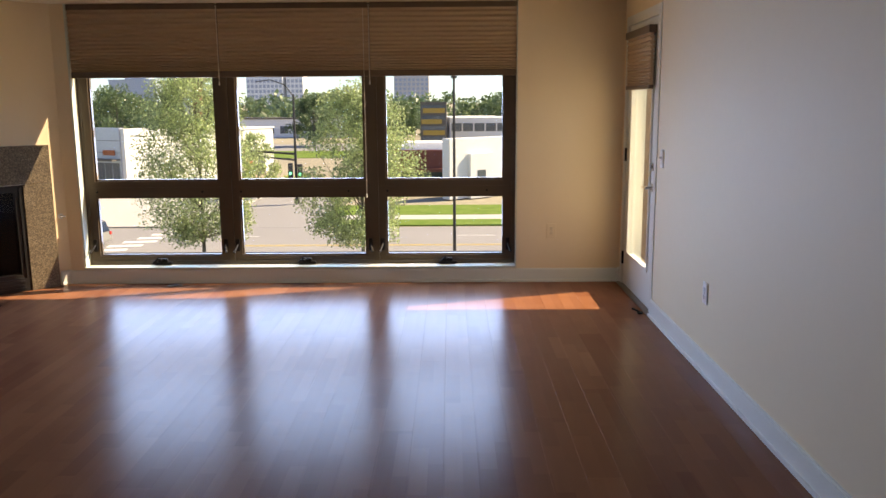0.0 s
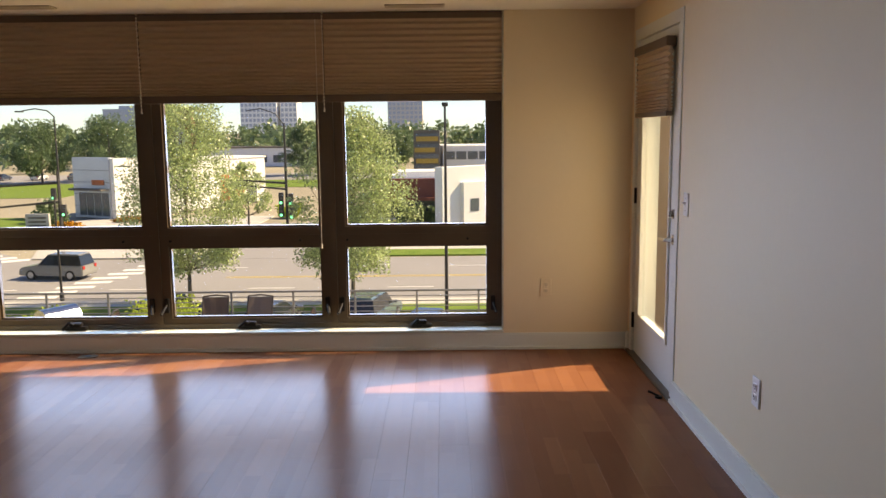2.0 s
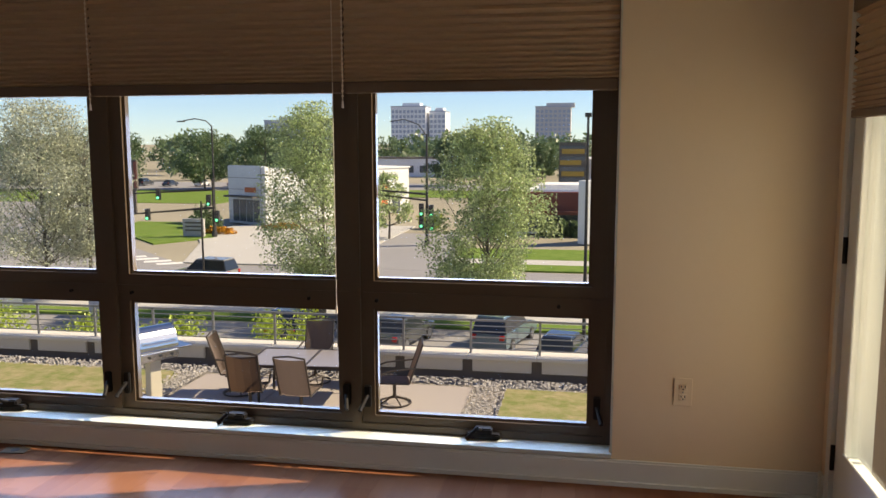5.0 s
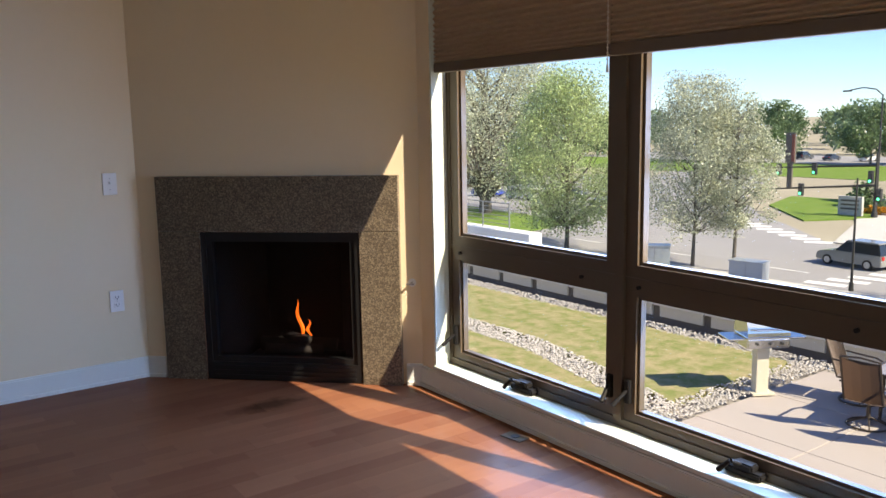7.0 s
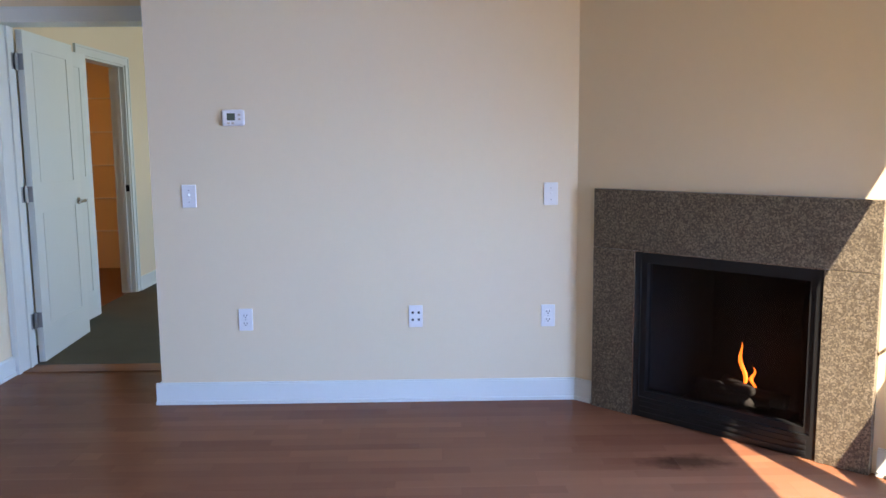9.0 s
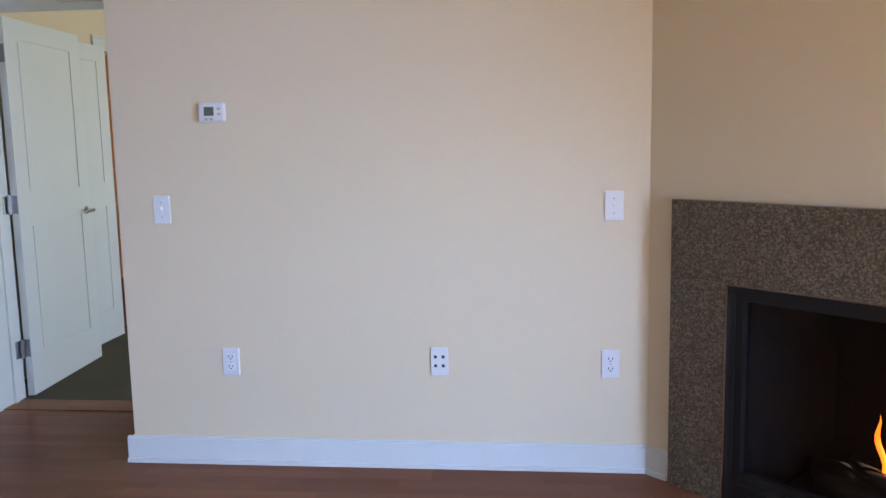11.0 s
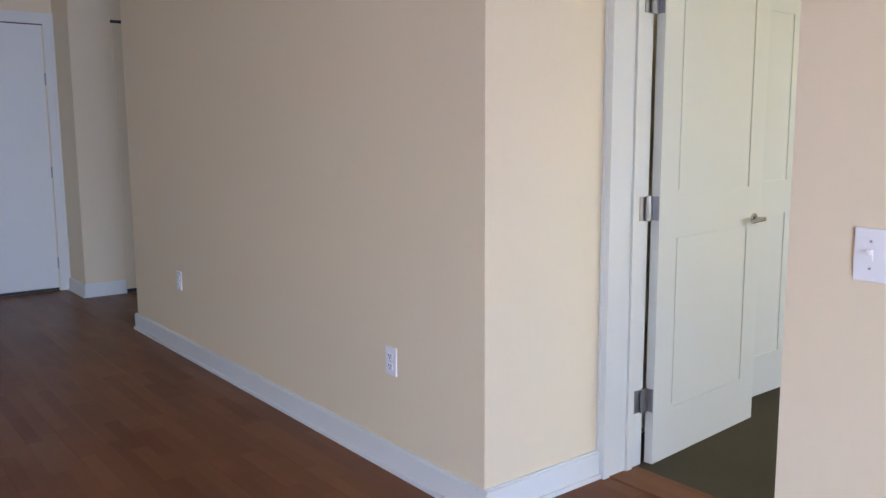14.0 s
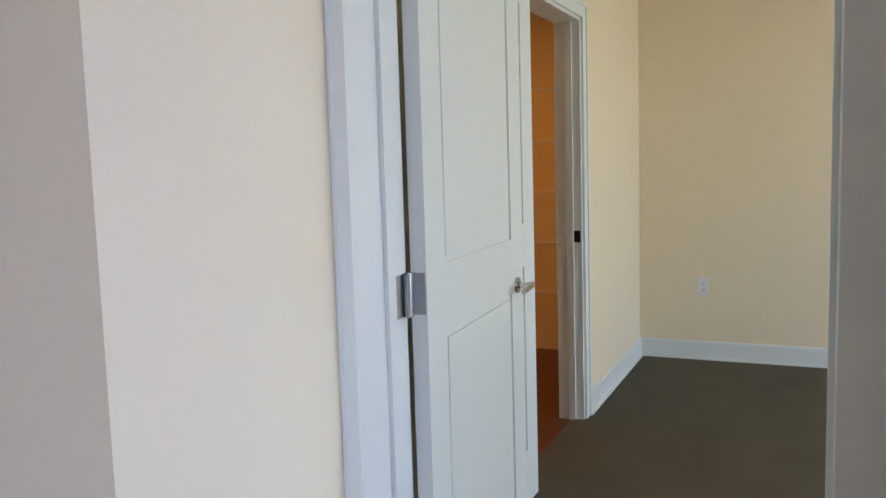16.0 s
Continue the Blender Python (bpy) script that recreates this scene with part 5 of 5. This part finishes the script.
# ---- buildings ----
def house(name, label, x, y, z=GZ, rz=0.0):
    return thing(name, label, "building", (x, y, z), rz=rz)


A = house("shop_building", "white single-storey shop with a silver corner and orange panel", -37.8, 97, rz=61.6)
part("wall", box(0.3, 0, 0, 26, 6.9, 6.3, bevel=0.05, seg=1), M_WHITEWALL, A)
part("roof", box(0.2, -0.15, 6.3, 26.15, 7.0, 6.5), M_WHITEWALL, A)
part("corner_volume", box(-0.5, 0.5, 0, 0.3, 6.8, 7.1, bevel=0.05, seg=1), M_METALPANEL, A, "silver metal front")
part("corner_return", box(-0.3, -0.1, 0, 3.4, 0.5, 7.0), M_WHITEWALL, A)
for i in range(4):
    part("panel_joint", box(-0.53, 0.5, 1.4 * (i + 1), -0.49, 6.8, 1.4 * (i + 1) + 0.05), M_CHAR, A)
part("canopy", box(-1.7, 0.6, 3.3, -0.5, 6.2, 3.5), M_CHAR, A, "dark canopy")
part("sign_band", box(-0.62, 1.4, 3.9, -0.52, 3.4, 4.5), M_ORANGE, A, "red sign shape")
for i in range(4):
    w = part("window", box(-0.54, 0.8 + i * 1.3, 0.3, -0.5, 1.95 + i * 1.3, 3.0), M_STORE, A)
for k in (17.0, 19.8):
    part("orange_panel", box(k, -0.12, 0.8, k + 1.5, -0.02, 4.2), M_ORANGE, A, "orange panel")
part("door", box(22.4, -0.06, 0, 24.0, -0.01, 2.4), M_STORE, A)

B = house("store_building", "white store with a dark red fascia and glass front", -3.3, 93)
part("wall", box(-4.5, 0, 0, 10, 16, 4.4), M_WHITEWALL, B)
part("fascia", box(-4.6, -0.5, 2.5, 3.1, 0.1, 4.6, bevel=0.04, seg=1), M_RUST, B, "dark red fascia")
part("canopy", box(-4.7, -1.2, 2.2, 3.1, 0, 2.55), M_RUST, B, "dark red canopy")
WING = pose(3.3, -9.0, 0, 0, 0, 38)
part("white_wing", box(0, 0, 0, 11, 1.2, 6.2, m=WING, bevel=0.04, seg=1), M_WHITEWALL, B)
part("wing_pier", box(2.4, -0.5, 0, 5.4, 0, 4.6, m=WING), M_WHITEWALL, B)
part("roof_unit", box(-2.0, 3, 4.4, 3.2, 9, 5.2), M_WHITEWALL, B)
for i in range(6):
    win = part("window", box(-4.15 + i * 1.2, -0.06, 0.25, -3.05 + i * 1.2, -0.02, 2.2), M_STORE, B)
    part("frame", box(-3.05 + i * 1.2, -0.1, 0.2, -2.95 + i * 1.2, 0.0, 2.25), M_CHAR, win)
part("window", box(3.3, -0.55, 1.6, 4.4, -0.51, 2.9, m=WING), M_STORE, B)

C = house("office_block", "charcoal and mustard office block with ribbon windows", -3.1, 160)
part("wall", box(-2.5, 0, 0, 2.5, 12, 9.8), M_CHAR, C)
for i in range(4):
    part("mustard_panel", box(-2.3 + (i % 2) * 0.3, -0.08, 1.4 + i * 2.1, 1.6 + (i % 2) * 0.6, -0.02, 2.3 + i * 2.1), M_MUSTARD, C)
    part("window", box(-2.3, -0.06, 2.45 + i * 2.0, 2.3, -0.01, 3.2 + i * 2.0), M_STORE, C)
part("side_wing", box(-1.5, 12, 0, 13, 24, 6.7), M_WHITEWALL, C)
D = house("white_office_building", "long white two-storey building with dark window bands", 6, 168)
part("wall", box(-6, 0, 0, 16, 14, 6.6), M_WHITEWALL, D)
for i in range(2):
    for j in range(9):
        part("window", box(-5.6 + j * 2.3, -0.08, 1.0 + i * 2.9, -3.6 + j * 2.3, -0.02, 2.6 + i * 2.9), M_STORE, D)
part("orange_panel", box(9.5, -0.2, 3, 12.5, -0.1, 6.8), M_RUST, D)
for x, y, w, d, h in ((-52, 235, 42, 14, 5.2), (-150, 215, 30, 14, 5.0), (40, 240, 50, 20, 5.0)):
    E = house("low_building", "low pale grey flat-roofed building among trees", x, y)
    part("wall", box(-w / 2, 0, 0, w / 2, d, h), M_TOWERW, E)
    part("roof", box(-w / 2 - 0.3, -0.3, h, w / 2 + 0.3, d + 0.3, h + 0.35), M_CHAR, E)
    for j in range(int(w / 4)):
        part("window", box(-w / 2 + 1 + j * 4, -0.1, 1.2, -w / 2 + 3.2 + j * 4, -0.02, 3.2), M_STORE, E)


def tower(x, y, w, d, top, body, cols, floors, label, pent=0.5):
    T = house("tower_block", label, x, y, GZ - 3)
    H = top - GZ + 3
    part("wall", box(-w / 2, 0, 0, w / 2, d, H), body, T)
    part("penthouse", box(-w * 0.2, d * 0.2, H, w * (pent - 0.2), d * 0.8, H + 3), body, T)
    part("roof", box(-w / 2 - 0.4, -0.4, H, w / 2 + 0.4, d + 0.4, H + 0.7), M_TOWERG, T)
    cw, fh = w / cols, (H - 6) / floors
    me = mesh_of("window", box(-cw * 0.33, -0.25, 0, cw * 0.33, -0.05, fh * 0.62), M_TOWERG)
    for i in range(cols):
        for j in range(floors):
            ob = new("window", me)
            ob.location = (-w / 2 + (i + 0.5) * cw, 0, 5 + j * fh)
            ob.parent = T


tower(-133, 600, 26, 20, 27.0, M_TOWERW, 9, 9, "white high-rise with blue-grey windows, far off")
tower(-112, 604, 12, 20, 23.5, M_TOWERW, 4, 8, "white lower high-rise wing, far off")
tower(-27.5, 600, 25, 20, 26.0, M_TOWERB, 8, 10, "tan brick high-rise, far off", 0.8)
tower(-228, 600, 34, 20, 17.5, M_TOWERG, 10, 8, "blue-grey office tower, far off")
R = house("sign_tower", "tall red and grey sign tower with a flat dark top", -46.3, 150)
part("shaft", box(-1.5, 0, 0, 0.3, 2, 13.0), M_METALPANEL, R)
part("red_frame", box(0.3, -0.2, 0, 1.5, 2.2, 13.5), M_RUST, R, "red frame")
part("cap", box(-2.6, -0.6, 13.5, 2.4, 2.6, 14.3), M_CHAR, R, "flat dark cap")


# ---- poles, signals, signs ----
def pole(name, label, x, y, top, r=0.11, base=GZ):
    ob = thing(name, label, name.replace("_", " "), (x, y, base))
    part("shaft", cyl(bmesh.new(), (0, 0, 0), (0, 0, top - base), r, r * 0.6, seg=10), M_POLE, ob)
    part("base", cyl(bmesh.new(), (0, 0, 0), (0, 0, 0.5), r * 1.8, r * 1.5, seg=10), M_POLE, ob)
    return ob


def signal_head(ob, x, y, z, rz=0):
    m = Matrix.Translation((x, y, z)) @ Matrix.Rotation(radians(rz), 4, "Z")
    hd = part("signal_head", box(-0.22, -0.2, -0.6, 0.22, 0.2, 0.6, m=m, bevel=0.03, seg=1), M_SIGNAL, ob, "black signal head")
    for k, mm in ((-0.38, M_GREENLAMP), (0.0, M_CHAR), (0.38, M_CHAR)):
        bm = bmesh.new()
        a, b = m @ Vector((0, -0.2, k)), m @ Vector((0, -0.24, k))
        cyl(bm, a, b, 0.14, seg=12)
        part("lens", bm, mm, hd)


P = pole("street_lamp", "tall slim grey street lamp pole", 0.3, 44.0, 2.7, 0.10)
part("lamp_head", box(-0.16, -0.2, 11.1, 0.16, 0.5, 11.3, bevel=0.04), M_POLE, P)
P = pole("sign_post", "dark slim sign post by the crossing", -22.8, 50.2, -2.1, 0.08)
P = pole("street_lamp", "dark bent street lamp beyond the crossing", -38.9, 85.3, 3.2, 0.12)
part("arm", tube(bmesh.new(), [(0, 0, 11.6), (-0.6, -0.1, 12.2), (-1.8, -0.2, 12.4), (-3.0, -0.3, 12.2)], 0.06), M_POLE, P)
part("lamp_head", box(-3.7, -0.45, 12.05, -2.9, -0.15, 12.2, bevel=0.03), M_POLE, P)
S1p = pole("traffic_signal", "dark traffic signal pole with a long mast arm", -38.7, 84.6, -2.3, 0.16)
part("mast_arm", cyl(bmesh.new(), (0, 0, 5.0), (-11.5, -0.5, 4.4), 0.12, 0.06), M_POLE, S1p)
part("mast_arm", cyl(bmesh.new(), (0, 0, 3.1), (-11.5, -6.5, 2.4), 0.12, 0.06), M_POLE, S1p)
for x, y, z in ((-6.0, -0.4, 4.5), (-9.8, -0.6, 4.3), (-5.6, -3.4, 2.6), (0.5, -0.2, 2.2), (-0.3, -0.4, 3.9)):
    signal_head(S1p, x, y, z)
S2p = pole("traffic_signal", "dark traffic signal pole with a long mast arm", -15.2, 82.0, 2.2, 0.16)
part("mast_arm", cyl(bmesh.new(), (0, 0, 4.9), (-6.4, 0.8, 5.3), 0.12, 0.06), M_POLE, S2p)
part("mast_arm", cyl(bmesh.new(), (0, 0, 4.3), (-6.0, 3.4, 4.6), 0.1, 0.06), M_POLE, S2p)
part("lamp_arm", tube(bmesh.new(), [(0, 0, 10.5), (-0.8, 0, 11.6), (-2.2, 0, 12.1), (-3.6, 0, 11.9)], 0.05), M_POLE, S2p)
for x, y, z in ((-0.5, -0.2, 2.2), (0.5, -0.2, 2.0), (-0.5, -0.2, 3.4), (0.45, -0.2, 3.3)):
    signal_head(S2p, x, y, z)
sg = thing("pylon_sign", "dark red and black pylon sign on the verge", "sign", (-62.9, 110, GZ))
part("panel", box(-0.75, -0.2, 3.4, 0.65, 0.2, 7.5, bevel=0.05), M_CHAR, sg)
part("red_stripe", box(0.2, -0.24, 3.6, 0.62, -0.2, 7.3), M_RUST, sg)
part("leg", box(-0.4, -0.15, 0, 0.3, 0.15, 3.4), M_CHAR, sg)
cb = thing("utility_cabinet", "pale grey utility cabinet beside the street", "utility cabinet", (-27.1, 46.8, GZ + 0.02), rz=10)
part("body", box(-1.0, -0.5, 0, 1.0, 0.5, 1.5, bevel=0.03), M_METALPANEL, cb)
part("lid", box(-1.05, -0.55, 1.5, 1.05, 0.55, 1.58), M_METALPANEL, cb)
part("door_seam", box(-0.01, -0.506, 0.1, 0.01, -0.5, 1.42), M_CHAR, cb)
copy_thing(cb, pose(-34.7, 47.6, GZ + 0.02, 0, 0, 40))
sn = thing("monument_sign", "low pale stone sign on the island", "sign", (-41.0, 84.6, GZ))
part("slab", box(-1.2, -0.2, 0, 1.2, 0.2, 1.9, bevel=0.05), M_PAVE, sn)
for k in range(3):
    part("text_bar", box(-0.9, -0.23, 0.6 + k * 0.4, 0.9, -0.2, 0.78 + k * 0.4), M_CHAR, sn)


# ---- cars ----
def car(x, y, rz, paint, tall, label, z=GZ - 0.10):
    ob = thing("car", label, "car", (x, y, z), "parked cars", rz)
    L, W, H = (4.8, 1.88, 1.78) if tall else (4.6, 1.8, 1.45)
    belt = 1.02 if tall else 0.92
    low = [(-L / 2, 0.42), (-L / 2 + 0.05, belt - 0.05), (-L / 2 + 0.3, belt)] if tall else [(-L / 2, 0.42), (-L / 2 + 0.03, belt - 0.12), (-L / 2 + 0.5, belt)]
    side = low + [(L * 0.18, belt), (L * 0.26, belt - 0.03), (L / 2 - 0.15, belt - 0.18), (L / 2, 0.62), (L / 2 - 0.03, 0.3), (-L / 2 + 0.05, 0.28)]
    def loft(profile, w0, w1, z0, z1):
        bm = bmesh.new()
        a, b = [], []
        for px, pz in profile:
            w = w0 + (w1 - w0) * max(0, min(1, (pz - z0) / (z1 - z0)))
            a.append(bm.verts.new((px, -w / 2, pz)))
            b.append(bm.verts.new((px, w / 2, pz)))
        bm.faces.new(a)
        bm.faces.new(b[::-1])
        for i in range(len(profile)):
            j = (i + 1) % len(profile)
            bm.faces.new((a[i], b[i], b[j], a[j]))
        bmesh.ops.recalc_face_normals(bm, faces=bm.faces[:])
        bmesh.ops.bevel(bm, geom=bm.edges[:], offset=0.05, segments=2, affect="EDGES")
        return bm
    part("body", loft(side, W, W * 0.96, 0.3, belt), PAINTS[paint], ob)
    if tall:
        cab = [(-L / 2 + 0.12, belt - 0.04), (-L / 2 + 0.35, H - 0.08), (L * 0.05, H - 0.05), (L * 0.22, belt - 0.04)]
        roof = [(-L / 2 + 0.3, H - 0.1), (-L / 2 + 0.36, H), (L * 0.04, H), (L * 0.08, H - 0.1)]
    else:
        cab = [(-L / 2 + 0.55, belt - 0.04), (-L / 2 + 1.15, H - 0.06), (L * 0.06, H - 0.05), (L * 0.24, belt - 0.04)]
        roof = [(-L / 2 + 1.08, H - 0.1), (-L / 2 + 1.2, H), (L * 0.05, H), (L * 0.09, H - 0.1)]
    part("windows", loft(cab, W * 0.93, W * 0.76, belt, H), M_CARGLASS, ob, "dark glass")
    part("roof", loft(roof, W * 0.79, W * 0.74, H - 0.1, H), PAINTS[paint], ob)
    for s in (-1, 1):
        bm = bmesh.new()
        bx(bm, -L * 0.09, s * W * 0.445 - 0.012, belt - 0.02, -L * 0.065, s * W * 0.445 + 0.012, belt + 0.1)
        part("pillar", bm, PAINTS[paint], ob)
        part("mirror", box(L * 0.17, s * (W / 2 + 0.08) - 0.08, belt - 0.02, L * 0.20, s * (W / 2 + 0.08) + 0.08, belt + 0.12, bevel=0.02, seg=1), PAINTS[paint], ob)
        part("tail_lamp", box(-L / 2 - 0.015, s * W * 0.38 - 0.12, belt - 0.28, -L / 2 + 0.1, s * W * 0.38 + 0.12, belt - 0.05, bevel=0.02, seg=1), M_TAIL, ob, "red tail lamp")
        part("head_lamp", box(L / 2 - 0.14, s * W * 0.37 - 0.16, 0.62, L / 2 - 0.02, s * W * 0.37 + 0.16, 0.78, bevel=0.02, seg=1), M_HEAD, ob)
        for wx in (-L * 0.30, L * 0.31):
            wy = s * (W / 2 - 0.1)
            wh = part("wheel", cyl(bmesh.new(), (wx, wy - 0.11, 0.34), (wx, wy + 0.12 * s, 0.34) if s > 0 else (wx, wy + 0.11, 0.34), 0.34, seg=18), M_TYRE, ob)
            part("rim", cyl(bmesh.new(), (wx, wy + s * 0.10, 0.34), (wx, wy + s * 0.135, 0.34), 0.22, seg=14), M_RIM, wh)


car(-26.9, 58.6, 172, "silver", True, "silver-grey four-door estate utility car on the street")
car(-14.0, 43.5, 80, "navy", True, "dark navy car parked below the terrace")
car(-8.7, 43.1, 78, "charcoal", False, "charcoal saloon parked below the terrace")
car(-3.6, 43.9, 76, "teal_grey", True, "teal-grey van-like car parked below the terrace")
car(-0.6, 40.9, 78, "navy", False, "dark blue saloon parked below the terrace")
for i, (x, y, rz, c, tall) in enumerate(((-78, 74.5, 10, "white", False), (-84.5, 74, 12, "blue", False), (-74, 79, 8, "charcoal", False), (-86, 82, 10, "white", True),
                                         (-66, 78, 15, "white", False), (-61, 70.5, 120, "sage", False), (-92, 80, 8, "silver", False), (-63, 76, 120, "silver", True), (-95, 88, 8, "charcoal", True))):
    car(x, y, rz, c, tall, "%s car in the car park across the street" % {"white": "white", "blue": "bright blue", "charcoal": "dark grey", "sage": "sage green", "silver": "silver"}[c])
for i in range(11):
    car(-118 + i * 7.5, 180 + (i % 3), 90, ("white", "silver", "charcoal", "navy")[i % 4], i % 2 == 0, "small far-off %s car in a lot" % ("white", "silver", "dark grey", "navy blue")[i % 4])

# ---- balcony ----
structure("balcony_floor", box(XE + 0.15, 3.2, -0.25, 4.2, 7.23, -0.03), M_PAVE, "concrete balcony floor")
structure("balcony_roof", box(XE + 0.15, 3.2, 2.60, 4.2, 7.23, 2.95), M_PAVE, "concrete slab above the balcony")
structure("balcony_pier", box(XE + 0.152, 7.235, -2.5, 1.75, 7.55, 3.2), M_BALWALL, "tan siding pier beside the balcony")
structure("balcony_wall", box(XE + 0.15, 3.0, -0.3, 4.3, 3.2, 3.2), M_BALWALL, "tan siding wall of the balcony")
br = tagged(new("balcony_railing"), "grey metal balcony railing with thin bars", "railing", kind="structure")
for x in (1.80, 3.0, 4.15):
    part("post", box(x - 0.02, 7.16, -0.03, x + 0.02, 7.20, 1.05), M_GALV, br)
for i in range(8):
    z = 0.08 + i * 0.137
    part("bar", box(1.755, 7.17, z - 0.008, 4.17, 7.19, z + 0.008), M_GALV, br)

# ---- floor boards ----
BW, BL = 0.1394, 1.62
cache = {}


def board(w, length):
    key = (round(w, 3), round(length, 3))
    if key not in cache:
        bm = bmesh.new()
        g = 0.0002
        lo = [bm.verts.new((x, y, -0.018)) for x, y in ((g, g), (w - g, g), (w - g, length - g), (g, length - g))]
        mi = [bm.verts.new((v.co.x, v.co.y, -0.00015)) for v in lo]
        e = 0.0005
        hi = [bm.verts.new((x, y, 0)) for x, y in ((e, e), (w - e, e), (w - e, length - e), (e, length - e))]
        for i in range(4):
            j = (i + 1) % 4
            bm.faces.new((lo[i], lo[j], mi[j], mi[i]))
            bm.faces.new((mi[i], mi[j], hi[j], hi[i]))
        bm.faces.new(hi)
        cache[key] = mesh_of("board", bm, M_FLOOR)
    return cache[key]


rows = round((XE - XW) / BW)
for r in range(rows):
    y = YS - BL * ((r * 0.381) % 1.0)
    while y < YN:
        a, b = max(y, YS), min(y + BL, YN)
        if b - a > 0.05:
            ob = new("board", board(BW, b - a))
            ob.location = (XW + r * BW, a, random.uniform(-0.0002, 0.0))
            ob.parent = floor
        y += BL
bm = bmesh.new()
for x0, x1, y0, y1 in ((-4.93, XW, 2.79, 3.877), (-6.05, XW, -2.40, -0.95)):
    n = int((x1 - x0) / BW) + 1
    for k in range(n):
        xa = x1 - (k + 1) * BW
        bx(bm, max(xa, x0) + 0.0006, y0, -0.018, xa + BW - 0.0006, y1, 0.0)
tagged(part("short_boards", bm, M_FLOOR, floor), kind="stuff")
